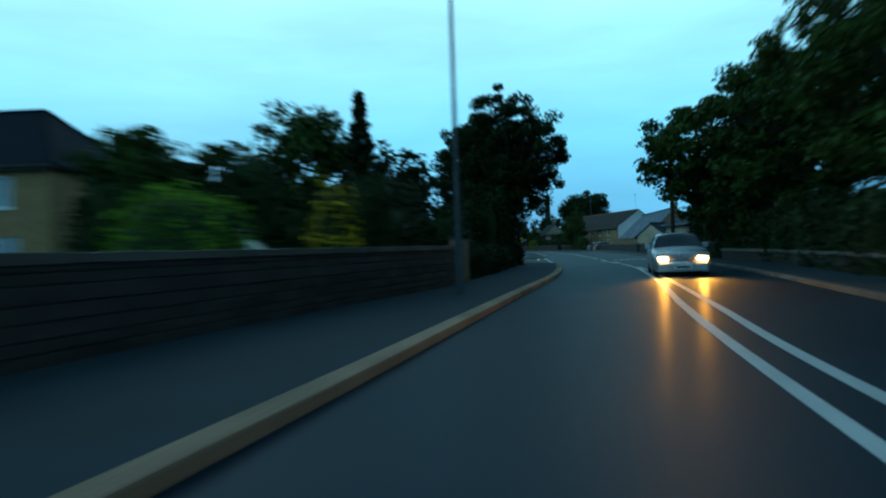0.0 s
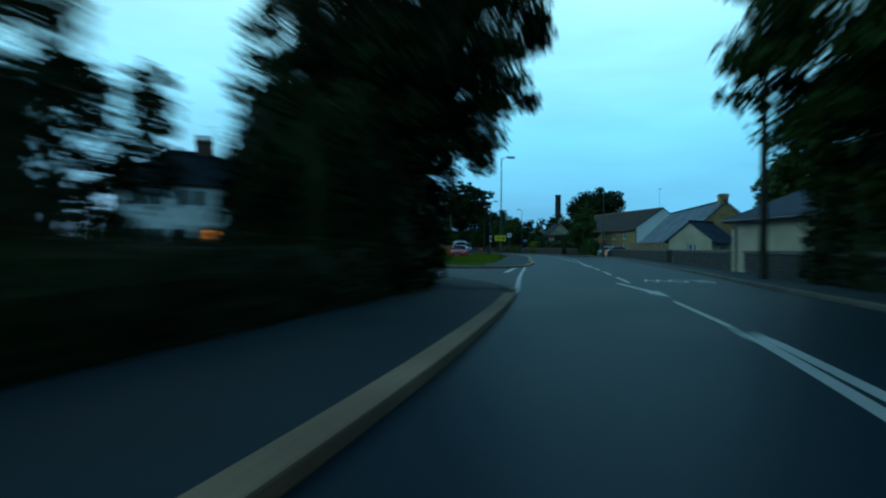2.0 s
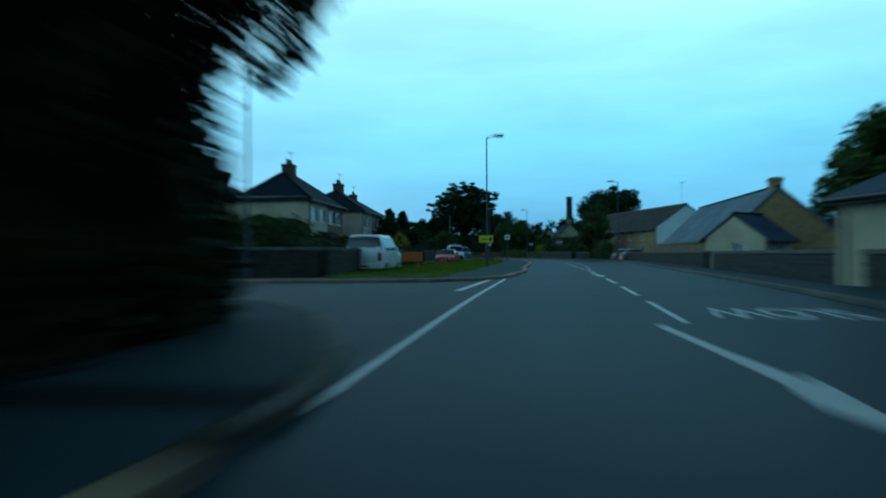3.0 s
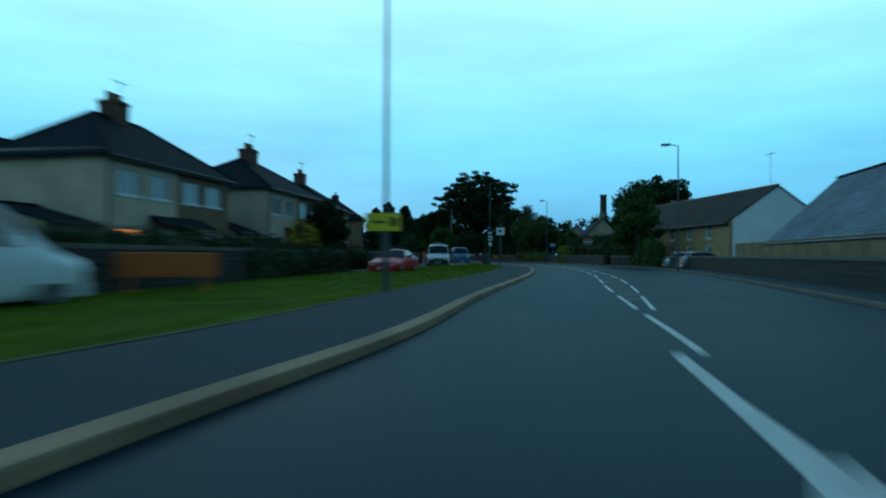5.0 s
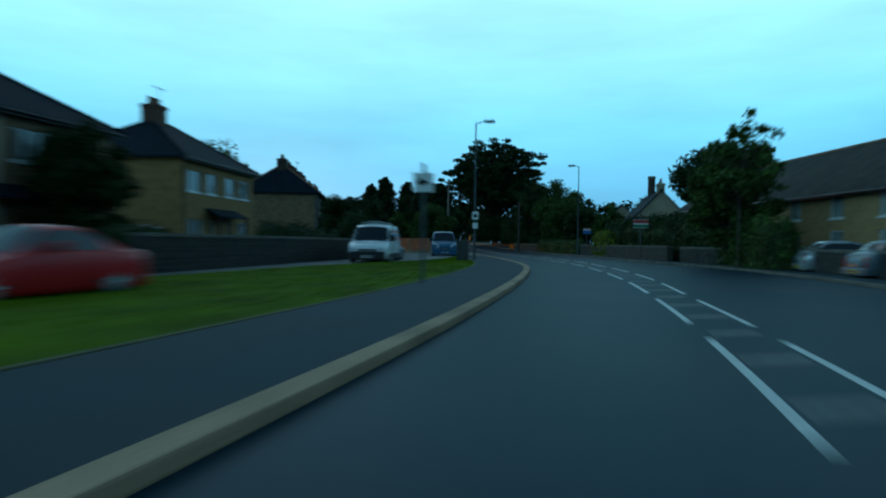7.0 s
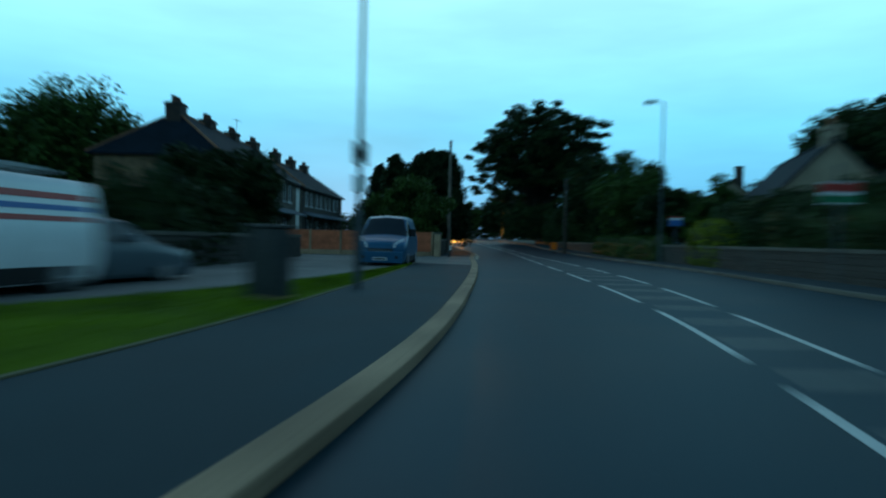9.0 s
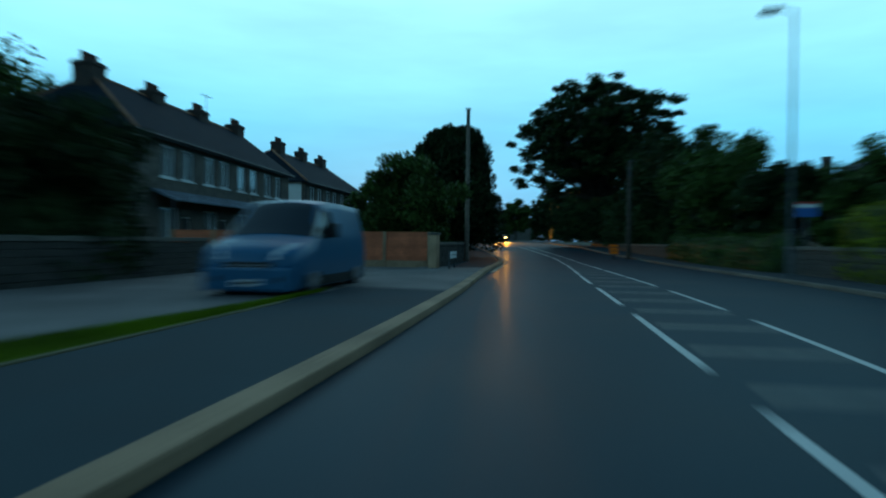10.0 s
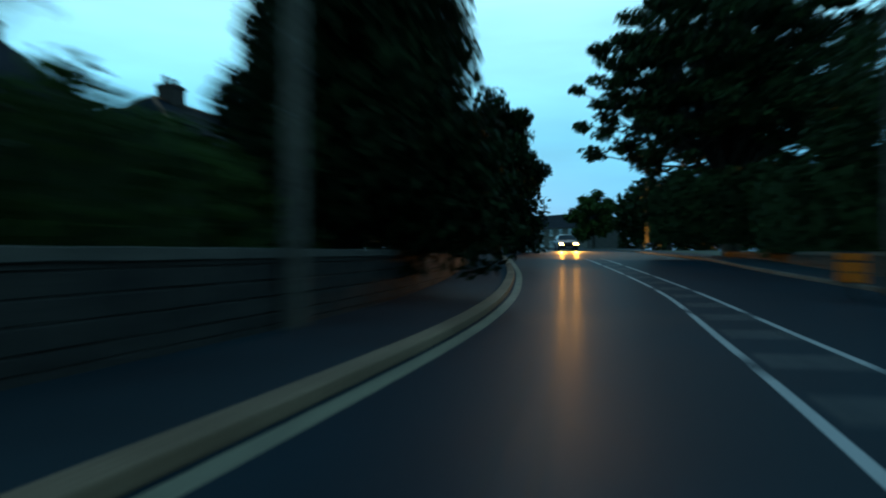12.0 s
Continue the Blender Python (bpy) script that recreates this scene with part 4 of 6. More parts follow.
            hi = [lens.verts.new((s * hw * a * 0.96, nose + b + 0.14, c - 0.04)) for a, b, c in ring]
            lens.faces.new(lo)
            lens.faces.new(hi[::-1])
            for q in range(5):
                lens.faces.new((lo[q], hi[q], hi[(q + 1) % 5], lo[(q + 1) % 5]))
            bmesh.ops.recalc_face_normals(lens, faces=lens.faces)
            part("headlight", lens, LAMP_CLEAR, e)
            part("fog_lamp", tubes(((s * hw * 0.72, nose - 0.075, clear + 0.2), (s * hw * 0.72, nose - 0.02, clear + 0.2), 0.06, 0.06), n=12), TRIM, e)
        else:
            part("headlight", boxes((min(s * hw * 0.62, s * hw * 0.99), max(s * hw * 0.62, s * hw * 0.99), nose - 0.045, nose + 0.2, clear + 0.34, min(hz + 0.02, clear + 0.56)), bevel=0.04), HEADLIGHT if lit else LAMP_CLEAR, e, "lit warm headlight" if lit else "")
        if rear_lamps:
            zt = belt if "van" in name else belt - 0.1
            part("rear_lamp", boxes((min(s * hw * 0.80, s * hw * 1.0), max(s * hw * 0.80, s * hw * 1.0), tail - 0.12, tail + 0.02, zt - 0.35, zt + 0.05), bevel=0.02), LAMP_RED, e)
        um = glass_rows[0][2] + 0.02
        p = point(um, 0.56, s)
        part("wing_mirror", boxes((min(p.x, p.x + s * 0.2), max(p.x, p.x + s * 0.2), p.y - 0.06, p.y + 0.08, p.z - 0.02, p.z + (0.28 if "van" in name else 0.16)), bevel=0.03), TRIM if "van" in name else paint, e)
    if lit:
        for s in (-1, 1):
            beam = new("headlight_beam", bpy.data.lights.new("headlight_beam", "SPOT"))
            beam.data.energy, beam.data.color, beam.data.spot_size, beam.data.spot_blend, beam.data.shadow_soft_size = beam_watts, (1.0, 0.44, 0.05), radians(58), 0.9, 0.08
            beam.parent = e
            beam.matrix_local = look((s * hw * 0.8, nose - 0.12, clear + 0.46), (s * hw * 0.8, nose - 6.5, -0.2))
    if plate:
        for yy_, m in ((nose - 0.085, WHITE_SIGN), (tail + 0.072, YELLOW)):
            pl = part("number_plate", boxes((-0.26, 0.26, min(yy_, yy_ + 0.012), max(yy_, yy_ + 0.012), clear + 0.08, clear + 0.19)), m, e)
            part("plate_bar", boxes((-0.22, 0.22, yy_ - (0.004 if yy_ < 0 else -0.013), yy_ + (0.0 if yy_ < 0 else 0.017), clear + 0.105, clear + 0.165)), BLACK_SIGN, pl)
    for wy in wheels:
        for s in (-1, 1):
            bm = bmesh.new()
            xo, xi = s * (W / 2 - 0.005), s * (W / 2 - 0.21)
            tube(bm, (xi, 0, 0), (xo, 0, 0), wheel_r, wheel_r, 28)
            bmesh.ops.bevel(bm, geom=[q for q in bm.edges if len(q.link_faces) == 2 and any(len(f.verts) > 6 for f in q.link_faces)], offset=0.035, segments=2, affect="EDGES")
            ty = part("tyre", bm, RUBBER, e)
            ty.name = "wheel"
            ty.location = (0, -L / 2 + wy, wheel_r)
            rim = bmesh.new()
            tube(rim, (xo - s * 0.06, 0, 0), (xo + s * 0.012, 0, 0), wheel_r * 0.66, wheel_r * 0.62, 24)
            part("rim", rim, ALLOY, ty)
            hub = bmesh.new()
            for q in range(5):
                a = q * math.tau / 5
                tube(hub, (xo + s * 0.016, 0, 0), (xo + s * 0.018, math.cos(a) * wheel_r * 0.58, math.sin(a) * wheel_r * 0.58), 0.03, 0.022, 6)
            part("spokes", hub, ALLOY, ty)
            arch = bmesh.new()
            n = 16
            ro, ri = wheel_r + 0.10, wheel_r + 0.02
            pts = [(math.cos(math.pi * k / n), math.sin(math.pi * k / n)) for k in range(n + 1)]
            for xa in (s * (W / 2 + 0.025),):
                o1 = [arch.verts.new((xa, c * ro, sn * ro)) for c, sn in pts]
                i1 = [arch.verts.new((xa, c * 0.02, sn * 0.02 - 0.02)) for c, sn in pts]
                for k in range(n):
                    arch.faces.new((o1[k], o1[k + 1], i1[k + 1], i1[k]))
                o2 = [arch.verts.new((xa - s * 0.2, c * ro, sn * ro)) for c, sn in pts]
                for k in range(n):
                    arch.faces.new((o2[k], o2[k + 1], o1[k + 1], o1[k]))
            part("wheel_arch", arch, TRIM, e).location = (-s * 0.022, -L / 2 + wy, wheel_r)
    if roofrack:
        rr = part("roof_rack", boxes(*[(-W * 0.33, W * 0.33, -L / 2 + q, -L / 2 + q + 0.05, H + 0.03, H + 0.07) for q in (1.9, 2.8, 3.7, 4.6)], *[(sx, sx + 0.05, -L / 2 + 1.8, -L / 2 + 4.8, H + 0.07, H + 0.11) for sx in (-W * 0.3, W * 0.3 - 0.05)]), GALV, e)
        part("ladder", boxes((-0.25, -0.19, -L / 2 + 1.7, -L / 2 + 4.9, H + 0.115, H + 0.18), (0.17, 0.23, -L / 2 + 1.7, -L / 2 + 4.9, H + 0.115, H + 0.18), *[(-0.19, 0.17, -L / 2 + 1.9 + k * 0.3, -L / 2 + 1.93 + k * 0.3, H + 0.13, H + 0.16) for k in range(10)]), GALV, e)
    return e


def panel_van(name, x, y, turn, label, paint, L=4.9, W=1.9, H=1.97, **kw):
    if kw.get("modern"):
        nodes = [(0, 0.84), (0.07, 0.96), (0.45, 1.10), (0.85, 1.20), (0.95, 1.23), (1.72, H - 0.10), (2.15, H - 0.01), (2.8, H), (L - 0.12, H - 0.03), (L, H - 0.3)]
        return vehicle(name, x, y, turn, label, L, W, H, nodes, paint, (0.88, L - 0.95), clear=0.2, belt=1.12, tumble=0.80, wheel_r=0.34, plan=0.90,
                       glass_rows=(("windscreen", 0.96 / L, 1.74 / L, 0.80, 1.5), ("side_window", 1.2 / L, 2.2 / L, 0.55, 0.88)), stripes=((0.0, 1.0, 0.01, 0.12, TRIM, "sill_trim"),), **kw)
    return vehicle(name, x, y, turn, label, L, W, H, [(0, 0.78), (0.12, 0.95), (0.75, 1.12), (0.85, 1.15), (1.55, H - 0.14), (1.9, H - 0.02), (2.6, H), (L - 0.15, H - 0.02), (L, H - 0.25)], paint,
                   (0.85, L - 0.95), clear=0.24, belt=1.08, tumble=0.84, glass_rows=(("windscreen", 0.86 / L, 1.56 / L, 0.86, 1.5), ("side_window", 1.15 / L, 2.15 / L, 0.55, 0.88), *kw.pop("more_glass", ())), wheel_r=0.33, plan=0.88, stripes=((0.0, 1.0, 0.01, 0.17, TRIM, "sill_trim"), *kw.pop("stripes", ())), **kw)


def hatchback(name, x, y, turn, label, paint, L=4.25, W=1.75, H=1.45, coupe=False, **kw):
    nodes = [(0, 0.62), (0.1, 0.74), (1.05, 0.92), (1.15, 0.95), (1.85, H - 0.06), (2.3, H), (3.2, H - 0.03), (L - 0.45, 1.05), (L - 0.12, 0.95), (L, 0.70)]
    if coupe:
        nodes = [(0, 0.52), (0.15, 0.66), (1.25, 0.86), (1.35, 0.88), (2.05, H - 0.05), (2.45, H), (2.9, H - 0.02), (L - 0.55, 0.98), (L - 0.08, 0.93), (L, 0.65)]
    a, b = nodes[3][0], nodes[4][0]
    c, d = nodes[6][0], nodes[7][0]
    return vehicle(name, x, y, turn, label, L, W, H, nodes, paint, (0.82, L - 0.85), clear=0.17, belt=0.86, tumble=0.70,
                   glass_rows=(("windscreen", (a + 0.03) / L, (b + 0.02) / L, 1.0, 1.5), ("side_window", (a + 0.45) / L, (c + 0.35) / L, 0.56, 0.93), ("rear_window", (c + 0.1) / L, (d - 0.02) / L, 1.0, 1.5)), **kw)


# ---- street furniture ----


def street_lamp(x, y, h, arm_turn, label, z=0.1, arm=1.0, group="street lamps"):
    e = thing("street_lamp", x, y, z, arm_turn, label, "street lamp", group)
    bm = tubes(((0, 0, -0.1), (0, 0, 1.5), 0.085, 0.085), ((0, 0, 1.5), (0, 0, 1.58), 0.085, 0.055), ((0, 0, 1.58), (0, 0, h - 0.05), 0.055, 0.04), n=12)
    part("pole", bm, LAMP_PAINT, e)
    part("door_hatch", boxes((-0.05, 0.05, -0.093, -0.07, 0.5, 1.0), bevel=0.006), LAMP_PAINT, e)
    part("bracket_arm", tubes(((0, 0, h - 0.06), (arm * 0.55, 0, h + 0.02), 0.035, 0.03), ((arm * 0.55, 0, h + 0.02), (arm, 0, h + 0.05), 0.03, 0.03)), LAMP_PAINT, e)
    head = part("lamp_head", boxes((arm - 0.12, arm + 0.55, -0.13, 0.13, h + 0.0, h + 0.13), bevel=0.05), LAMP_PAINT, e)
    part("lens", boxes((arm + 0.05, arm + 0.5, -0.10, 0.10, h - 0.04, h - 0.003), bevel=0.015), LAMP_CLEAR, head)
    return e


def plate_on(parent, x, z, w, h, material, y=-0.11, bars=(), label="", name="sign_plate"):
    p = part(name, boxes((x - w / 2, x + w / 2, y - 0.006, y + 0.006, z, z + h), bevel=0.003), material, parent, label)
    part("clip", boxes((x - 0.07, x + 0.07, y + 0.008, y + 0.07, z + h * 0.35, z + h * 0.35 + 0.05)), GALV, p)
    for a, b, c, d, m in bars:
        part("bar", boxes((x + a * w, x + b * w, y - 0.0115, y - 0.0075, z + c * h, z + d * h)), m, p)
    return p


def sign_post(x, y, h, turn, label, z=0.1):
    e = thing("sign_post", x, y, z, turn, label, "sign")
    part("pole", tubes(((0, 0, -0.1), (0, 0, h), 0.045, 0.045), ((0, 0, h), (0, 0, h + 0.02), 0.05, 0.045), n=12), LAMP_PAINT, e)
    return e

# ---- kerbs ----
KERB = mesh_of("kerb_stone", box(bmesh.new(), -0.445, 0.445, -0.13, 0.13, -0.12, 0.0, 0.022), CONCRETE_WARM)


KERB_DARK = mesh_of("kerb_stone", box(bmesh.new(), -0.445, 0.445, -0.1, 0.1, -0.12, 0.0, 0.022), COPING)


def kerb(name, line, parts_until, z=0.115, stone=KERB, label="pale concrete kerb stones with a worn edge"):
    e = thing(name, 0, 0, 0, 0, label, "kerb", kind="structure")
    far = []
    for (x0, y0), (x1, y1) in zip(line, line[1:]):
        m = Matrix.LocRotScale(((x0 + x1) / 2, (y0 + y1) / 2, z + G((y0 + y1) / 2)), Euler((0, math.atan2(G(y0) - G(y1), 0.9), math.atan2(y1 - y0, x1 - x0))), None)
        if parts_until[0] < y0 < parts_until[1]:
            share("kerb_stone", stone, e, m)
        else:
            far.append((0, m))
    if far:
        joined("kerb_stones", [stone], far, stone.materials[0], e)
    return e


def respace(line, step=0.9):
    acc = [0.0]
    for a, b in zip(line, line[1:]):
        acc.append(acc[-1] + math.hypot(b[0] - a[0], b[1] - a[1]))
    s = np.arange(0, acc[-1], step)
    return list(zip(np.interp(s, acc, [p[0] for p in line]).tolist(), np.interp(s, acc, [p[1] for p in line]).tolist()))


KERB_NEAR = respace(cut(shifted(LEFT, 0.16), -20, 39.4))
KERB_CORNER = respace([(at_y(LEFT, 39.6) + 0.16, 39.6), (at_y(LEFT, 40.6) + 0.14, 40.6), (7.35, 42.5), (6.35, 45.7), (4.75, 48.45), (1.0, 50.05), (-20, 50.5)])
KERB_FAR = respace([(-20, 57.55), (2.0, 57.75), (6.4, 58.32), (8.5, 59.55), (9.35, 61.2)] + cut(shifted(LEFT, 0.16), 61.8, 270))
KERB_RIGHT = respace(cut(shifted(RIGHT, 0.05), -15, 265))
kerb("kerb_left_near", KERB_NEAR, (0, 60))
kerb("kerb_corner", KERB_CORNER, (30, 60), z=0.105, stone=KERB_DARK, label="dark sunken kerb stones round the street corner")
kerb("kerb_left_far", KERB_FAR, (50, 200))
kerb("kerb_right", KERB_RIGHT, (5, 190), stone=KERB_DARK, label="dark weathered kerb stones along the narrow footway")
edging = thing("verge_edging", 0, 0, 0, 0, "thin pale dry edging along the grass verge", "kerb", kind="structure")
EDGE = mesh_of("edging_stone", box(bmesh.new(), -0.445, 0.445, -0.045, 0.045, -0.12, 0.0, 0.012), EDGING)
joined("edging_stones", [EDGE], [(0, Matrix.LocRotScale(((a[0] + b[0]) / 2, (a[1] + b[1]) / 2, 0.122), Euler((0, 0, math.atan2(b[1] - a[1], b[0] - a[0]))), None)) for a, b in zip(*(lambda q: (q, q[1:]))(respace(cut(shifted(INNER, 0.0), 62.5, 137))))], EDGING, edging)

# ---- road markings ----
marks = thing("road_marking", 0, 0, 0, 0, "worn white painted lines on dark asphalt", "road marking", kind="structure")


def dash(line, y0, y1, w=0.11, name="dash", material=PAINT_LINE, z=0.004):
    n = max(2, int((y1 - y0) / 0.8) + 1)
    p = [(at_y(line, y), y) for y in np.linspace(y0, y1, n)]
    return part(name, ribbon(shifted(p, -w / 2), shifted(p, w / 2), z), material, marks)


C_LEFT = smooth_line([(2.2, -4.0), (4.5, 8.0), (5.95, 14.6), (7.55, 21.0), (9.4, 29.4), (10.2, 33.4)], 0.8)
C_RIGHT = smooth_line([(2.9, -4.0), (5.0, 8.0), (6.4, 14.2), (8.2, 22.3), (9.55, 29.0), (10.3, 33.2)], 0.8)
dash(C_LEFT, -3.5, 33.3, 0.15, "solid_line")
dash(C_RIGHT, -3.5, 33.1, 0.15, "solid_line", z=0.0045)
MID = smooth_line([(10.2, 33.6), (10.86, 38.7), (11.65, 45.5), (12.35, 51.4), (13.05, 57.3), (13.6, 62.5), (14.3, 68.2), (14.68, 74.2)], 0.8)
for a, b in ((33.7, 38.2), (45.6, 49.6), (51.5, 55.4), (57.4, 61.3), (68.6, 73.2)):
    dash(MID, a, b)
ML = smooth_line([(14.66, 74.0), (15.25, 82.5), (15.85, 89.2), (16.45, 96.5), (16.72, 104.0), (16.72, 110.0), (16.4, 116.5), (15.75, 123.5), (14.75, 129.5), (13.3, 136.0), (11.9, 142.0), (10.4, 148.2),
                  (8.8, 155.2), (7.15, 162.0), (4.75, 170.5), (0.8, 180.5), (-4.0, 190.5), (-9.0, 200.0)], 0.8)
MR = smooth_line([(14.95, 74.0), (16.0, 82.0), (16.75, 89.0), (17.3, 96.5), (17.55, 104.0), (17.7, 110.0), (17.5, 116.5), (16.9, 123.0), (16.05, 130.0), (14.9, 136.5), (13.4, 143.0), (11.9, 148.8),
                  (10.0, 155.7), (8.1, 162.5), (5.4, 171.2), (1.4, 181.2), (-3.4, 191.0), (-8.6, 200.4)], 0.8)
for k in range(20):
    a = 74.4 + 5.97 * k
    b = a + 4.3
    if k >= 13:
        a, b = 150.9 - 0.1 + 5.15 * (k - 13), 155.3 + 5.15 * (k - 13)
    if b < 198:
        dash(ML, a, b, 0.1)
        dash(MR, a - 0.05, b - 0.05, 0.1)
EDGE_LINE = shifted(LEFT, 0.45)
dash(EDGE_LINE, 151.0, 198.0, 0.19, "edge_line", PAINT_EDGE, z=0.0045)
y = 77.0
while y < 188:
    a, b = (at_y(ML, y) + 0.1, y), (at_y(MR, y + 0.3) - 0.1, y + 0.3)
    if b[0] - a[0] > 0.25:
        bm = bmesh.new()
        bm.faces.new([bm.verts.new((px, py, 0.004 + G(py))) for px, py in ((a[0], a[1]), (b[0], b[1]), (b[0], b[1] + 0.3), (a[0], a[1] + 0.3))])
        part("hatch_bar", bm, PAINT_FAINT, marks, "faded cross bar")
    y += 2.0


def arrow(x, y, turn, ln=5.6):
    """A lane-change arrow: a long bent stem and a one-sided head."""
    bm = bmesh.new()
    pts = [(-0.07, ln), (0.07, ln), (0.13, ln * 0.6), (0.22, ln * 0.34), (0.34, ln * 0.34), (0.14, 0.0), (-0.12, ln * 0.2), (0.0, ln * 0.27), (-0.02, ln * 0.6)]
    bm.faces.new([bm.verts.new((p[0], p[1], 0.0045)) for p in pts][::-1])
    o = part("lane_arrow", bm, PAINT_LINE, marks)
    o.matrix_local = pose(x, y, 0, 0, 0, turn)


arrow(11.0, 39.6, -2)
arrow(13.55, 62.9, -5)
lettering = bpy.data.curves.new("lettering", "FONT")
lettering.body, lettering.size, lettering.align_x = "SLOW", 0.62, "CENTER"
word = new("road_word", lettering)
dg = bpy.context.evaluated_depsgraph_get()
wm = bpy.data.meshes.new_from_object(word.evaluated_get(dg))
bpy.data.objects.remove(word)
wm.materials.append(PAINT_LINE)
share("road_word", wm, marks, pose(13.75, 47.9, 0.005, 0, 0, 172) @ Matrix.Diagonal((1.35, 4.0, 1, 1)))
dash(smooth_line([(7.68, 40.4), (8.5, 50.0), (9.65, 61.3)], 0.8), 40.5, 61.2, 0.12, "edge_line")
gw = smooth_line([(7.0, 44.0), (7.95, 52.0), (9.1, 60.8)], 0.8)
dash(gw, 53.2, 60.3, 0.2, "give_way_dash")

SKID = smooth_line([(9.0, 148.4), (7.8, 152.9), (6.2, 158.3), (4.2, 164.5)], 0.8)
for q in (-0.12, 0.12):
    dash(shifted(SKID, q), 149.0, 164.0, 0.07, "skid_mark", ASPHALT_PATCH, z=0.003)

# ---- walls and fences ----
WALL_A = cut(smooth_line([(-9.8, -25), (-4.9, 0), (-2.5, 9), (-0.7, 15), (1.3, 20.6), (1.8, 23.0)], 0.8), -6, 22.6)
stone_wall(WALL_A, 1.12, 0.38, "dark sooty stone wall with pale coping beside the footway", seed=2)
stone_wall(cut(shifted(R_OUT, 0.2), 40.0, 72.0), 0.95, 0.4, "brown dry stone wall beside the narrow footway", seed=3)
stone_wall(cut(shifted(R_OUT, 0.2), 74.5, 131.0), 0.95, 0.4, "brown coursed stone wall along the footway", pieces=False, seed=4)
stone_wall(cut(shifted(R_OUT, 0.2), 133.0, 190.0), 1.0, 0.4, "dark stone wall under hedges and trees", pieces=False, seed=5)
stone_wall(cut(shifted(R_OUT, 0.3), -10.0, 38.5), 0.55, 0.4, "low dark stone wall under overhanging trees", pieces=False, seed=6)
stone_wall([(2.4, 62.0), (2.5, 75.0), (2.6, 96.0)], 1.15, 0.35, "dark stone garden wall behind the grass verge", seed=7)
stone_wall([(2.2, 61.7), (-3.0, 61.2), (-12.0, 60.8), (-26.0, 60.4)], 1.15, 0.35, "dark stone garden wall along the side road", pieces=False, seed=12)
stone_wall([(2.2, 105.5), (2.1, 116.0), (1.9, 129.0)], 1.2, 0.35, "dark stone garden wall beside the service road", pieces=False, seed=8)
L_WALL = shifted(LEFT, -1.95)
stone_wall(cut(L_WALL, 151.6, 200.0), 1.0, 0.35, "dark stone wall with coping under conifers", pieces=False, seed=9)


def panel_fence(x0, y0, x1, y1, n, h, label, wood, post, z=0.06, base_h=0.28):
    """Fence bays between concrete posts, each bay made of boards over a gravel board."""
    ln = math.hypot(x1 - x0, y1 - y0)
    e = thing("fence", x0, y0, z, math.degrees(math.atan2(y1 - y0, x1 - x0)), label, "fence")
    bay = ln / n
    for k in range(n + 1):
        part("post", boxes((k * bay - 0.06, k * bay + 0.06, -0.06, 0.06, -0.1, h + 0.06), bevel=0.015), post, e)
    for k in range(n):
        a, b = k * bay + 0.065, (k + 1) * bay - 0.065
        part("gravel_board", boxes((a, b, -0.03, 0.03, 0.0, base_h), bevel=0.008), CONCRETE_WARM, e)
        m = 7
        for q in range(m):
            z0 = base_h + 0.005 + (h - base_h) * q / m
            part("board", boxes((a, b, -0.018 + 0.006 * (q % 2), 0.012 + 0.006 * (q % 2), z0, z0 + (h - base_h) / m + 0.01)), wood, e)
        part("capping", boxes((a, b, -0.035, 0.035, h + 0.018, h + 0.045)), wood, e)
    return e


panel_fence(-6.9, 148.8, 3.6, 151.7, 6, 1.40, "orange-brown board fence between pale concrete posts", FENCE_WOOD, CONCRETE_WARM)
panel_fence(25.2, 101.0, 23.2, 78.6, 13, 1.75, "tan board fence in front of a barn", TAN_WOOD, TAN_WOOD, z=0.0, base_h=0.06)
panel_fence(1.75, 23.2, 2.2, 26.0, 2, 1.2, "weathered grey timber fence panels between pale posts", PALE_WOOD, CONCRETE_WARM, z=0.08, base_h=0.12)


def pillar(x, y, h, w, label, material=CONCRETE_WARM, z=0.05):
    e = thing("gate_pillar", x, y, z, 0, label, "pillar")
    part("shaft", boxes((-w / 2, w / 2, -w / 2, w / 2, -0.1, h), bevel=0.02), material, e)
    part("cap", boxes((-w / 2 - 0.05, w / 2 + 0.05, -w / 2 - 0.05, w / 2 + 0.05, h + 0.002, h + 0.09), bevel=0.02), COPING, e)
    return e


pillar(1.86, 22.85, 1.36, 0.3, "pale gate pillar at the end of a stone wall")
pillar(2.2, 26.35, 1.3, 0.3, "pale gate pillar at the end of a fence")
pillar(4.2, 150.8, 1.34, 0.33, "pale concrete gate pillar at the fence end")

# ---- houses on the verge side ----
UP = [(0.8, 2.9, 3.7, 4.85), (3.7, 5.6, 3.7, 4.85), (6.9, 9.0, 3.7, 4.85), (9.6, 11.8, 3.7, 4.85)]
DOWN = [(0.8, 3.2, 0.8, 2.2), (9.4, 11.8, 0.8, 2.2)]
DOORS = [(4.3, 5.2, 0.1, 2.2), (7.4, 8.3, 0.1, 2.2)]
SIDE = [(3.2, 4.2, 3.45, 4.5), (3.4, 4.3, 0.9, 2.0)]


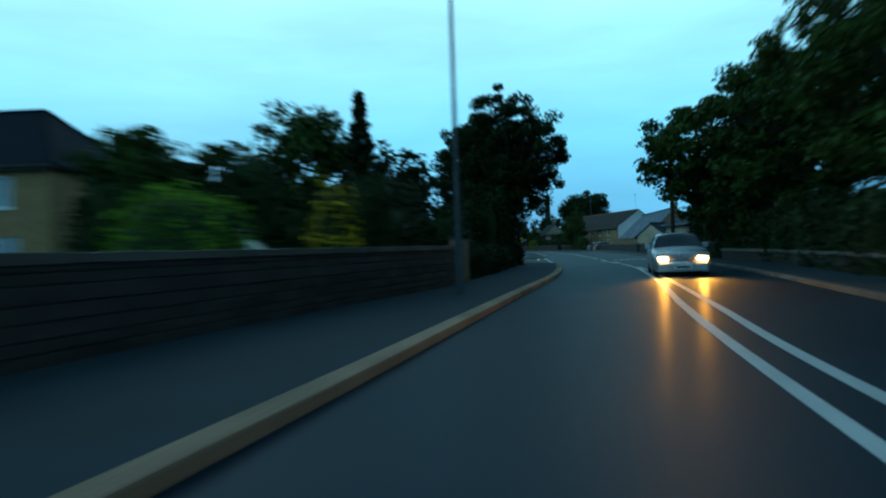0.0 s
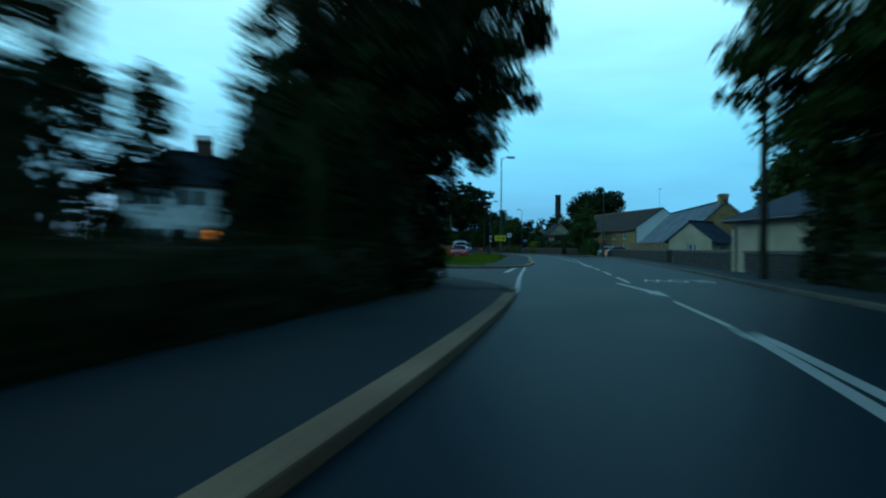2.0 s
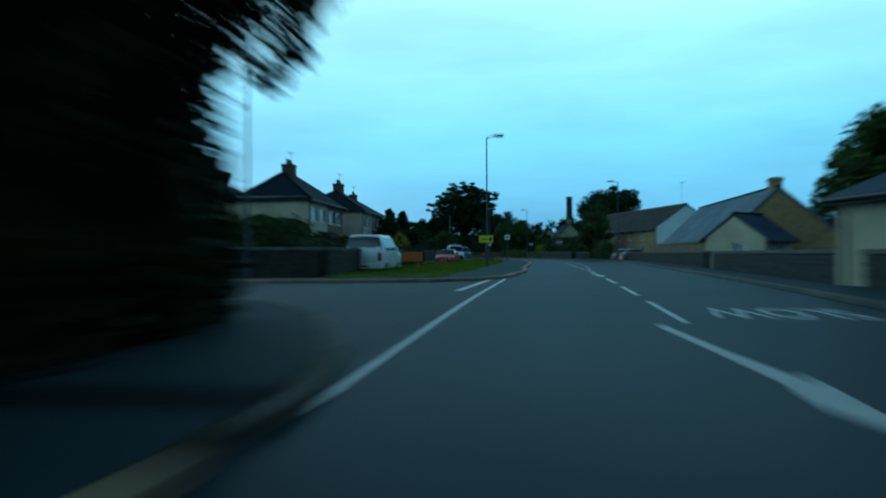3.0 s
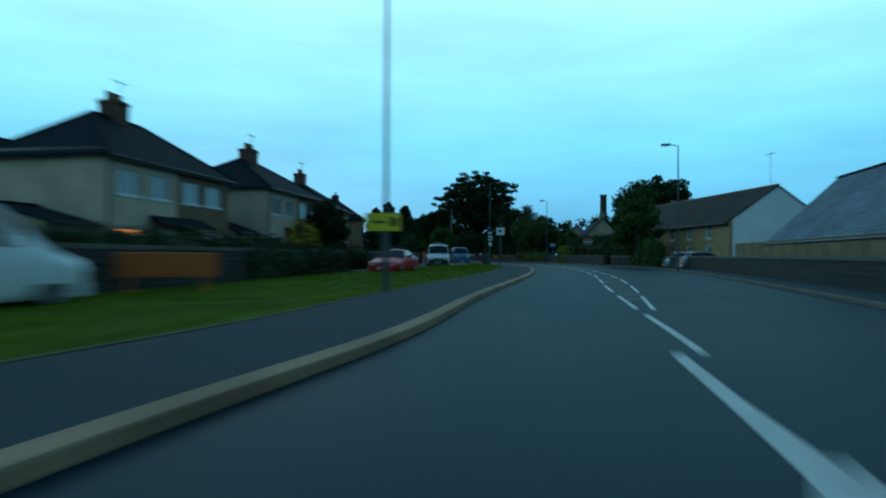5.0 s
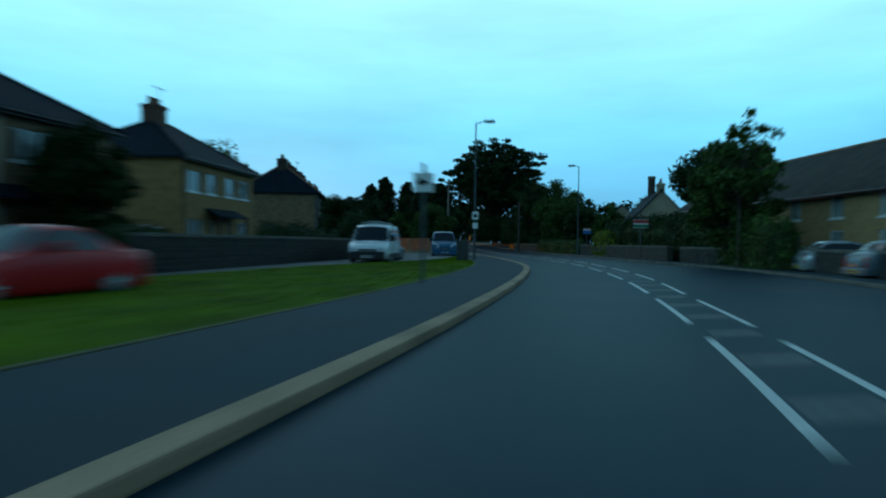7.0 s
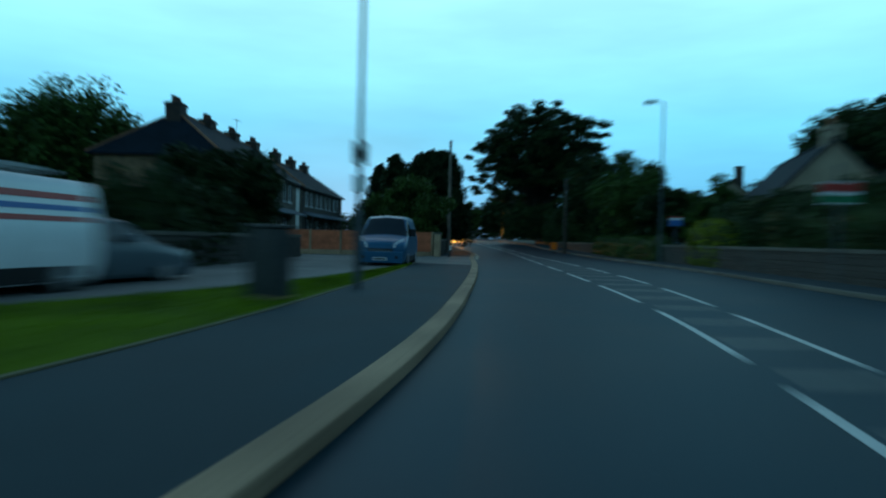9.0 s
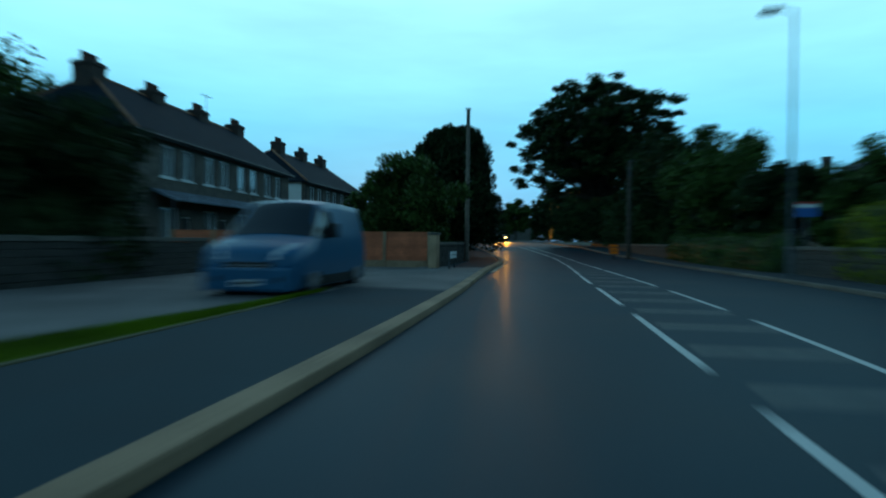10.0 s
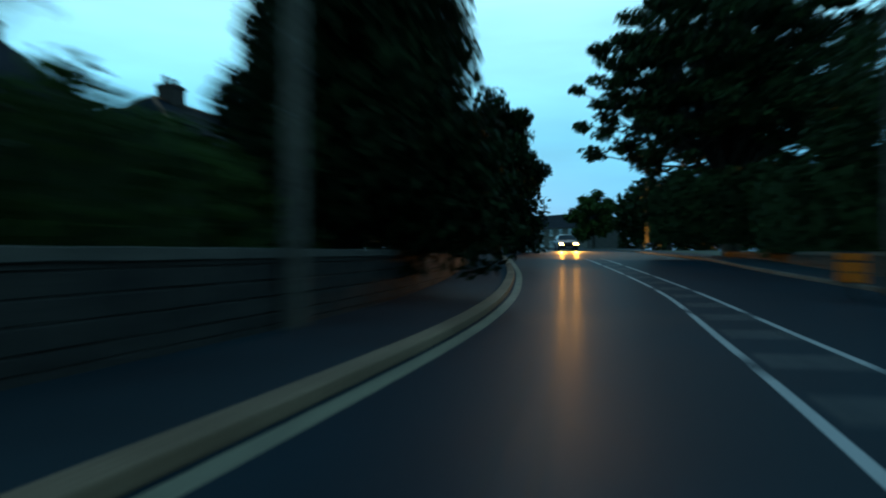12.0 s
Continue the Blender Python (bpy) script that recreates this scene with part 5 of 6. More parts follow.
def semi(L, dep, ridge, chimney=None):
    """Openings, hips, chimney and canopy of a semi whose front is L long."""
    f = L / 12.6
    wide = lambda rows: [(o[0] * f, o[1] * f, o[2], o[3]) for o in rows]
    c = L / 2 if chimney is None else chimney
    return dict(bars=3, net=False, front=wide(UP + DOWN), doors=wide(DOORS), ends=([], SIDE), hip=(3.5, 3.5) if L > 9 else (3.0, 3.0),
                chimneys=((c, dep / 2, ridge + 1.3, 4),), aerials=((c + 0.5, dep / 2, ridge + 0.4),), group="hip-roofed semis", bands=((3.6 * f, 9.0 * f, 0.9, 2.45),))


corner = dict(semi(12.6, 9.0, 7.95, 5.5), hip=(3.2, 7.0), front=UP[:2] + [(8.3, 9.7, 3.7, 4.85), (10.6, 12.0, 3.7, 4.85), (0.8, 3.0, 0.8, 2.2), (5.2, 6.8, 1.2, 2.2), (8.4, 10.2, 0.9, 2.2)], doors=[(3.4, 4.3, 0.1, 2.2), (10.9, 11.8, 0.1, 2.2)], bands=((8.0, 12.3, 0.8, 2.5),), bars=2, group="")
house(-16.6, 65.5, 24, 12.4, 9.0, 5.45, 7.95, "corner semi, half white render and half brown, with one lit window", walls=RENDER_WHITE, half=SANDSTONE_BROWN, half_at=0.61, end_walls=RENDER_CREAM, lit=((0, 5),), **corner)
house(-5.3, 87.3, 88, 11.0, 6.0, 5.65, 8.05, "cream rendered semi with a dark slate hip roof", half=SANDSTONE_BROWN, walls=RENDER_CREAM, end_walls=RENDER_CREAM, lit=((0, 4),), ridge_y=3.4, **semi(11.0, 6.8, 8.05, 5.2))
house(-6.0, 84.5, 88, 2.6, 5.0, 2.45, 3.1, "low dark roofed garage beside a cream semi", front=[], doors=[(0.35, 2.2, 0.05, 2.0)], hip=(0, 0), walls=RENDER_GREY, name="garage")
house(-11.4, 88.4, 88, 6.0, 4.6, 5.5, 6.8, "lower cream rear wing behind a semi", front=[], ends=([(1.2, 2.1, 3.0, 4.0)], []), hip=(1.8, 1.8), walls=RENDER_CREAM)
house(-3.7, 101.4, 88, 10.3, 7.4, 5.6, 7.8, "drab rendered semi with a slate hip roof and brick chimney", half=SANDSTONE_BROWN, walls=RENDER_GREY, **semi(10.3, 7.4, 7.8, 5.0))
house(-4.8, 119.0, 94, 9.2, 7.6, 5.7, 8.05, "sandstone fronted semi with a slate hip roof", walls=SANDSTONE_OCHRE, **semi(9.2, 7.6, 8.05, 3.8))

# stone terraces past the forecourt
TERR_UP = [(1.2 + 4.3 * k + d, 1.2 + 4.3 * k + d + 1.3, 4.0, 5.5) for k in range(4) for d in (0, 1.9)]
TERR_DN = [(1.2 + 4.3 * k, 2.9 + 4.3 * k, 1.0, 2.6) for k in range(4)]
along = lambda rows: [(o[0] + 1.0, o[1] + 1.0, o[2], o[3]) for o in rows]
TERR_DR = [(3.2 + 4.3 * k, 4.1 + 4.3 * k, 0.1, 2.2) for k in range(4)]
house(-8.82, 148.54, 106, 19.9, 7.6, 6.1, 8.9, "sooty stone terrace with a slate hip roof and red ridge tiles", front=along(TERR_UP + TERR_DN), doors=along(TERR_DR), ends=([], []), hip=(2.8, 0), walls=SANDSTONE_DARK, end_walls=SANDSTONE_BROWN,
      chimneys=((2.6, 3.8, 9.8, 4), (8.0, 3.8, 9.7, 4), (13.4, 3.8, 9.7, 4), (19.1, 3.8, 9.8, 4)), name="terrace", bands=((1.4, 19.6, 1.1, 2.95),), bars=2, aerials=((14.6, 3.8, 8.9),), red_ridge=True, net=False)
house(-17.0, 173.8, 103, 18.9, 8.8, 6.1, 9.0, "sooty stone terrace with a white end wall and red ridge tiles", front=TERR_UP + TERR_DN, doors=TERR_DR, hip=(3.4, 0), walls=SANDSTONE_DARK, end_walls=RENDER_WHITE,
      chimneys=((4.8, 4.4, 10.3, 3), (10.6, 4.4, 10.2, 4), (16.4, 4.4, 10.2, 3)), name="terrace", bars=2, red_ridge=True, bands=((0.4, 18.6, 1.1, 2.95),))
house(-60.0, 301.0, -33, 36.0, 8.0, 5.2, 8.0, "distant stone terrace at the end of the road", front=[(1.0 + 3.2 * k, 2.2 + 3.2 * k, 3.3, 4.6) for k in range(10)] + [(1.0 + 3.2 * k, 2.2 + 3.2 * k, 0.9, 2.2) for k in range(10)], hip=(0, 0), walls=SANDSTONE_DARK, name="terrace", bars=1, chimneys=((4.0, 4.0, 9.4, 3), (15.0, 4.0, 9.4, 3), (26.0, 4.0, 9.4, 3)))
house(-23.3, 26.5, 0, 10.2, 8.0, 5.0, 7.7, "tan stone house with a dark slate roof behind shrubs", front=[(1.0, 2.4, 3.2, 4.4), (7.4, 8.8, 3.2, 4.4), (1.0, 2.6, 0.9, 2.1), (7.2, 9.0, 0.9, 2.1)], doors=[(4.6, 5.5, 0.1, 2.1)], hip=(2.6, 2.6), walls=SANDSTONE, roof=SLATE)

# ---- buildings across the road ----
house(18.4, 54.4, -81, 8.4, 8.0, 2.6, 4.1, "low cream rendered hall with a slate roof", front=[(5.4, 6.6, 1.1, 2.1)], hip=(0, 0), walls=RENDER_CREAM, roof=SLATE_DEEP, name="hall")
house(24.0, 72.1, 40, 3.0, 3.5, 1.95, 3.2, "small cream gabled porch against a barn", front=[(1.0, 1.9, 0.1, 1.7)], ends=([(1.3, 2.0, 0.8, 1.5)], []), hip=(0, 0), walls=RENDER_CREAM, roof=SLATE_DEEP, name="outhouse", net=False)

house(25.05, 95.2, -95, 19.2, 6.4, 2.1, 4.95, "sandstone barn with a big slate roof coloured pale by sky reflection", front=[(5.0, 6.0, 0.9, 1.7)], hip=(0, 0), walls=SANDSTONE, roof=SLATE_SKYLIT, name="barn", ridge_y=3.0, chimneys=((18.6, 3.0, 5.9, 0),), net=False)
TW = [(1.4 + 3.6 * k, 2.5 + 3.6 * k, 2.6, 3.75) for k in range(7)]
TD = [(1.4 + 3.6 * k, 2.5 + 3.6 * k, 0.9, 2.0) for k in range(7)]
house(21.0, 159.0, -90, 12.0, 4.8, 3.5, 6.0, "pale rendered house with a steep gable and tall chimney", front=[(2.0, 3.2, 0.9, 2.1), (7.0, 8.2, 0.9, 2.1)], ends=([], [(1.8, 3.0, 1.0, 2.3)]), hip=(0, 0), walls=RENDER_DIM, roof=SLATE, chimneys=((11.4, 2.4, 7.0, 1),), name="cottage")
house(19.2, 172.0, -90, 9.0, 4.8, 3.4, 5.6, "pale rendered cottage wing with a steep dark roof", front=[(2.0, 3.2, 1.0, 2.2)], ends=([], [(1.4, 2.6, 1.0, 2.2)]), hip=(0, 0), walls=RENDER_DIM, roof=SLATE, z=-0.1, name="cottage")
mc = thing("mill_chimney", 50.0, 350.0, 0, 0, "tall dark brick mill chimney in the distance", "chimney")
part("shaft", tubes(((0, 0, -3), (0, 0, 25.6), 1.75, 1.35), n=16), SOOT_BRICK, mc)
part("cap", tubes(((0, 0, 25.6), (0, 0, 26.6), 1.5, 1.5), n=16), SANDSTONE_DARK, mc)
house(24.2, 142.8, -78.5, 27.0, 8.4, 4.1, 7.0, "long sandstone terrace with a white gable end and brown roof", front=TW + TD, hip=(0, 0), walls=SANDSTONE, end_walls=RENDER_WHITE, roof=TILE_BROWN, name="terrace", bars=1, aerials=((26.0, 4.2, 7.0),))

# ---- vehicles ----
panel_van("white_van", 4.95, 121.8, 7, "white panel van with a ladder rack and striped sides", CAR_WHITE, L=5.6, W=1.97, H=2.05, roofrack=True, mask=0.40, stripes=((0.40, 0.95, 0.80, 0.86, RED_SIGN, "red_stripe"), (0.40, 0.95, 0.70, 0.75, BLUE_SIGN, "blue_stripe"), (0.40, 0.95, 0.60, 0.65, RED_SIGN, "red_stripe")))
panel_van("blue_van", 5.4, 139.8, 13, "blue panel van parked on the end of the verge", CAR_BLUE, L=4.8, H=2.02, modern=True)
hatchback("red_car", 5.3, 98.1, -7, "low red coupe parked askew by the garden wall", CAR_RED, L=4.35, W=1.74, H=1.38, coupe=True)
hatchback("silver_car", 9.62, 25.9, -13, "silver hatchback with lit headlights in the far lane", CAR_SILVER, lit=True, beam_watts=430.0)
hatchback("dark_car", -10.4, 209.0, 26, "dark car with lit headlights beyond the bend", CAR_DARK, lit=True, beam_watts=2600.0)
vehicle("people_carrier", 2.95, 70.6, 176, "white people carrier parked on the grass", 4.9, 1.98, 2.0, [(0, 0.75), (0.1, 0.95), (0.85, 1.15), (0.95, 1.2), (1.9, 1.90), (2.3, 2.0), (4.68, 1.95), (4.84, 1.3), (4.9, 0.85)], CAR_WHITE, (0.85, 3.95), clear=0.22, belt=1.08, tumble=0.78,
        glass_rows=(("windscreen", 0.205, 0.39, 1.0, 1.5), ("side_window", 0.31, 0.88, 0.55, 0.92), ("rear_window", 0.957, 0.986, 0.72, 1.5)), plan=0.93)
vehicle("white_estate", -4.0, 19.1, 86, "white people carrier parked behind a stone wall", 4.7, 1.85, 1.95, [(0, 0.75), (0.1, 0.95), (0.85, 1.15), (0.95, 1.2), (1.9, 1.82), (2.3, 1.95), (4.3, 1.9), (4.62, 1.3), (4.7, 0.85)], CAR_WHITE, (0.85, 3.8), clear=0.22, belt=1.05, tumble=0.78,
        glass_rows=(("windscreen", 0.205, 0.39, 1.0, 1.5), ("side_window", 0.31, 0.88, 0.55, 0.92), ("rear_window", 0.957, 0.986, 0.72, 1.5)), plan=0.93)
hatchback("grey_car", 4.2, 125.9, 178, "blue-grey hatchback parked nose to nose with the van", CAR_GREY, L=3.8)

hatchback("white_drive_car", -2.5, 112.8, 75, "tall white hatchback parked in a house drive", CAR_WHITE, L=4.2, H=1.72)
hatchback("blue_grey_hatchback", 27.0, 113.6, 95, "dull blue-grey hatchback parked before a terrace", CAR_GREY, L=4.0)
hatchback("grey_hatchback", 26.9, 118.6, 92, "silver hatchback parked before a terrace", CAR_SILVER, L=4.1)

# ---- lamps, poles and signs ----
lampA = street_lamp(9.0, 77.6, 8.35, 0, "tall galvanised street lamp with a yellow sign", arm=0.55)
plate_on(lampA, -0.06, 1.55, 0.9, 0.46, YELLOW, bars=((0.22, 0.40, 0.25, 0.75, BLACK_SIGN), (-0.36, 0.10, 0.44, 0.56, BLACK_SIGN)), label="yellow sign plate")
lampB = street_lamp(9.6, 127.0, 8.3, 0, "tall galvanised street lamp with a small white sign", arm=0.6)
plate_on(lampB, 0.05, 2.45, 0.36, 0.46, WHITE_SIGN, bars=((-0.3, 0.3, 0.25, 0.7, BLACK_SIGN),), label="small white sign plate")
street_lamp(16.4, 150.5, 8.4, 180, "tall street lamp on the far footway", arm=0.45)
street_lamp(23.3, 107.0, 8.55, 180, "tall street lamp by the stone wall", arm=0.6)
street_lamp(2.0, 17.9, 8.4, 0, "tall street lamp at the back of the footway")
street_lamp(0.3, 59.0, 9.2, -90, "street lamp at the mouth of the side road")
plate_on(lampB, 0.05, 1.9, 0.3, 0.34, WHITE_SIGN, label="small white sign plate")
fs = sign_post(20.2, 134.7, 3.3, 12, "post with a red and green house agent board")
plate_on(fs, 0, 2.22, 1.05, 0.6, WHITE_SIGN, y=-0.06, bars=((-0.5, 0.5, 0.55, 0.95, RED_SIGN), (-0.5, 0.5, 0.05, 0.4, GREEN_SIGN)), label="red, white and green board")
sp = sign_post(11.25, 104.2, 3.0, 0, "post with a white camera sign")
plate_on(sp, 0, 2.3, 0.52, 0.48, WHITE_SIGN, y=-0.06, bars=((-0.28, 0.12, 0.36, 0.62, BLACK_SIGN), (0.12, 0.3, 0.42, 0.56, BLACK_SIGN), (-0.16, 0.0, 0.62, 0.72, BLACK_SIGN)), label="white sign with a black camera shape")
sr_ = sign_post(17.4, 154.6, 2.6, 10, "post with a small blue and white sign")
plate_on(sr_, 0, 2.1, 0.75, 0.55, WHITE_SIGN, y=-0.06, bars=((-0.5, 0.5, 0.0, 0.62, BLUE_SIGN), (-0.5, 0.5, 0.86, 1.0, RED_SIGN)), label="blue and white sign board")


def wood_pole(x, y, h, label, r=0.13, z=0.08, material=WOOD_POLE):
    e = thing("telegraph_pole", x, y, z, 0, label, "utility pole")
    part("pole", tubes(((0, 0, -0.2), (0, 0, h), r, r * 0.72), n=12), material, e)
    part("cap", boxes((-r, r, -r, r, h, h + 0.06), (-0.05, 0.05, -0.16, -0.1, h - 0.9, h - 0.3), bevel=0.01), DARK_METAL, e)
    for k in range(8):
        part("step_bolt", tubes(((0, 0, 2.8 + k * 0.5), (0.22 * (1 if k % 2 else -1), 0, 2.8 + k * 0.5), 0.01, 0.01), n=5), GALV, e)
    return e


wood_pole(2.25, 160.2, 8.1, "weathered timber telegraph pole at the wall")
wood_pole(16.5, 47.0, 7.6, "dark timber pole before a cream hall", r=0.15, material=BARK)
wood_pole(9.6, 170.9, 6.2, "dark timber pole among trees across the road", r=0.17, material=BARK)
bx = thing("street_cabinet", 9.3, 124.2, 0.11, -15, "dark green street cabinet on the verge", "cabinet")
part("body", boxes((-0.3, 0.3, -0.2, 0.2, 0.05, 1.12), bevel=0.015), DARK_METAL, bx)
part("roof_cap", boxes((-0.33, 0.33, -0.24, 0.24, 1.123, 1.18), bevel=0.015), DARK_METAL, bx)
part("plinth", boxes((-0.32, 0.32, -0.22, 0.22, -0.1, 0.047)), CONCRETE_WARM, bx)
for s in (-0.145, 0.145):
    part("cabinet_door", boxes((s - 0.135, s + 0.135, -0.212, -0.202, 0.12, 1.06), bevel=0.003), DARK_METAL, bx)
sn = thing("street_name_plate", 4.95, 150.95, 0.06, 101, "low white street name plate on short posts", "sign")
part("board", boxes((-0.66, 0.66, -0.015, 0.015, 0.44, 0.70), bevel=0.004), WHITE_SIGN, sn)
part("lettering_bar", boxes((-0.5, 0.5, -0.021, -0.017, 0.55, 0.59)), GALV, sn)
for s in (-0.6, 0.6):
    part("post", boxes((s - 0.04, s + 0.04, 0.018, 0.09, -0.1, 0.74), bevel=0.008), DARK_METAL, sn)
yb = thing("reflector_sign", 8.8, 170.0, 0.1, -20, "low amber reflective marker board by the kerb", "road sign")
part("post", boxes((-0.05, 0.05, -0.04, 0.04, -0.1, 0.25)), DARK_METAL, yb)
part("board", boxes((-0.3, 0.3, -0.03, 0.0, 0.22, 0.9), bevel=0.006), BLACK_SIGN, yb)
for k in range(3):
    for j in range(2):
        part("reflector", boxes((-0.285 + k * 0.193, -0.10 + k * 0.193, -0.042, -0.031, 0.25 + j * 0.22, 0.45 + j * 0.22), bevel=0.004), REFLECTOR, yb)
part("top_bar", boxes((-0.28, 0.28, -0.042, -0.031, 0.71, 0.86), bevel=0.004), REFLECTOR, yb, "bright amber reflective bar")
br = thing("road_barrier", 3.9, 76.2, 0.12, 25, "orange plastic barrier standing on the grass", "barrier")
part("rail", boxes((-1.15, 1.15, -0.03, 0.03, 0.35, 0.95), bevel=0.02), ORANGE, br)
for s in (-0.85, 0.85):
    part("foot", boxes((s - 0.06, s + 0.06, -0.3, 0.3, -0.02, 0.06), (s - 0.04, s + 0.04, -0.035, 0.035, 0.06, 0.4), bevel=0.01), ORANGE, br)

# ---- trees, hedges and shrubs ----
tree(4.65, 41.0, 10.4, 3.6, 1.7, "tall open broadleaf tree over a corner hedge", seed=3, count=84000, size=0.085, trunk=0.28, clumps=430, leaf=LEAF_DARK, puff=0.55)
tree(3.3, 45.0, 9.0, 3.1, 2.4, "dark open broadleaf tree beside a corner tree", seed=13, count=36000, size=0.09, trunk=0.2, clumps=260, leaf=LEAF_DARK, puff=0.5)
hedge(2.35, 26.9, 4.75, 39.8, 1.16, 1.3, "clipped dark hedge along the footway", seed=2)
hedge(3.1, 36.2, 3.8, 45.5, 4.7, 4.1, "tall dark evergreen shrubs under a tree", seed=4, wild=0.35, size=0.11, density=150, name="bush", round_top=0.6)
hedge(-0.35, 17.8, 0.75, 22.2, 3.15, 1.6, "tall clipped dark evergreen hedge behind the wall", seed=5, wild=0.1, round_top=0.5)
hedge(-0.85, 16.5, -0.6, 17.2, 2.7, 0.9, "yellow-green shrub behind the wall", leaf=LEAF_YELLOW, seed=6, wild=0.4, name="bush", round_top=0.8)
hedge(-4.5, 15.5, -1.9, 14.4, 2.3, 1.5, "bright green garden shrub behind the wall", leaf=LEAF_LIME, seed=7, wild=0.4, name="bush", round_top=0.8)
hedge(-9.0, 21.5, -3.0, 23.5, 3.6, 2.6, "dark loose shrubs in a garden", seed=8, wild=0.45, size=0.12, density=120, name="bush", round_top=0.7)
conifer(-2.0, 30.0, 7.7, 0.95, "slender dark conifer behind shrubs", seed=4, count=4500, size=0.14)
tree(-5.2, 33.5, 8.2, 3.2, 2.0, "loose open tree in a garden", seed=6, count=6000, size=0.18, trunk=0.18)
tree(-0.9, 32.4, 6.4, 2.7, 1.5, "thin open garden tree with sky between its leaves", seed=11, count=2600, size=0.15, trunk=0.12, clumps=60, leaf=LEAF_DARK, puff=0.8)
tree(-3.2, 39.5, 6.2, 2.9, 1.2, "thin open garden tree with sky between its leaves", seed=12, count=3000, size=0.16, trunk=0.13, clumps=60, leaf=LEAF_DARK, puff=0.8)
tree(-7.5, 24.0, 5.6, 2.6, 1.5, "feathery shrub tree in a garden", seed=7, count=4000, size=0.18, trunk=0.12)
for k, (tx, ty, th, tr) in enumerate(((16.6, 4.0, 10.0, 4.2), (17.0, 13.0, 11.0, 4.6), (18.0, 22.5, 11.5, 4.8), (19.0, 31.5, 11.0, 4.6), (18.2, 38.6, 10.8, 4.9))):
    tree(tx, ty, th, tr, 1.6, "tall leafy roadside tree overhanging a low wall", seed=20 + k, count=38000, size=0.125, trunk=0.33, clumps=200, puff=0.66, flat=0.6, lean=(-1.0, 0), leaf=LEAF_OAK, group="roadside trees")
hedge(10.6, 8.0, 15.5, 27.0, 2.2, 1.8, "dark undergrowth below roadside trees", seed=9, wild=0.5, size=0.12, density=120, name="bush")
hedge(15.6, 27.0, 17.9, 38.0, 2.4, 1.8, "dark undergrowth below roadside trees", seed=10, wild=0.5, size=0.12, density=120, name="bush")
hedge(17.5, 38.6, 18.0, 45.4, 3.6, 2.2, "dense dark bushes beside the hall", seed=29, wild=0.45, size=0.12, density=130, name="bush", round_top=0.6)
tree(19.6, 43.2, 8.6, 3.2, 1.6, "dense leafy tree beside the hall", seed=37, count=12000, size=0.18, trunk=0.2, clumps=100, leaf=LEAF_OAK)
tree(29.0, 66.0, 8.5, 4.0, 2.0, "round leafy tree behind the low hall", seed=31, count=9000, size=0.2)
tree(33.5, 80.0, 7.5, 3.6, 2.0, "leafy tree behind the barn", seed=32, count=7000, size=0.2, leaf=LEAF_OAK)
tree(23.8, 125.6, 6.6, 2.4, 0.6, "bushy green tree by the stone wall", seed=33, count=20000, size=0.12, trunk=0.2)
tree(38.2, 187.0, 16.6, 6.6, 4.0, "large dark tree behind the terrace", seed=34, count=12000, size=0.3, trunk=0.45, leaf=LEAF_DARK)
tree(4.1, 196.5, 18.3, 8.6, 2.4, "huge spreading dark tree beyond the bend", seed=35, count=60000, size=0.20, trunk=0.5, clumps=520, leaf=LEAF_DARK, puff=0.44, flat=0.45, dome=True)
conifer(-0.5, 165.2, 7.8, 2.6, "broad dark ragged conifer behind the wall", seed=8, count=95000, size=0.125, blunt=0.2, base=1.6)
tree(2.0, 153.9, 5.4, 2.3, 0.6, "bushy green garden tree behind a low wall", seed=36, count=24000, size=0.095, trunk=0.12)
tree(-3.5, 161.0, 4.2, 2.2, 0.6, "bushy green garden tree by the terrace", seed=37, count=8000, size=0.15, trunk=0.12)
tree(-6.0, 182.0, 8.4, 3.2, 1.2, "dense dark tree beside the footway", seed=65, count=26000, size=0.14, trunk=0.2, leaf=LEAF_DARK)
for k, (tx, ty, th, tr) in enumerate(((-14.5, 194.0, 10.8, 3.0), (-17.8, 197.0, 9.8, 2.8), (-12.0, 200.0, 10.4, 3.0))):
    conifer(tx, ty, th, tr, "dark pointed conifer in the distance", seed=40 + k, count=9000, size=0.25, blunt=0.5, group="far conifers")
tree(-1.9, 108.2, 5.2, 1.8, 0.2, "dense dark rounded garden tree behind the wall", seed=66, count=20000, size=0.10, trunk=0.1, leaf=LEAF_DARK, puff=1.2)
hedge(1.35, 93.1, 1.2, 94.9, 2.8, 2.0, "golden rounded shrub behind the garden wall", leaf=LEAF_YELLOW, seed=26, wild=0.3, name="bush", round_top=0.9)
house(-4.6, 98.6, 88, 2.6, 5.0, 2.55, 3.4, "low dark roofed garage between two semis", front=[], doors=[(0.4, 2.3, 0.05, 2.0)], hip=(0, 0), walls=RENDER_GREY, name="garage")
hedge(2.55, 83.5, 2.7, 96.4, 1.3, 0.8, "dark hedge overhanging a garden wall", seed=30, wild=0.35, size=0.08, density=160)
hedge(1.2, 63.0, 1.3, 95.0, 1.65, 1.3, "loose garden hedge behind the stone wall", seed=12, wild=0.35, size=0.09, density=120)
hedge(0.6, 106.0, 0.6, 109.4, 1.55, 1.2, "low dark garden hedge behind the stone wall", seed=34, wild=0.3, size=0.09, density=120)
hedge(0.5, 117.6, 0.4, 128.0, 1.8, 1.3, "dark garden hedge behind the stone wall", seed=13, wild=0.35, size=0.09, density=120)
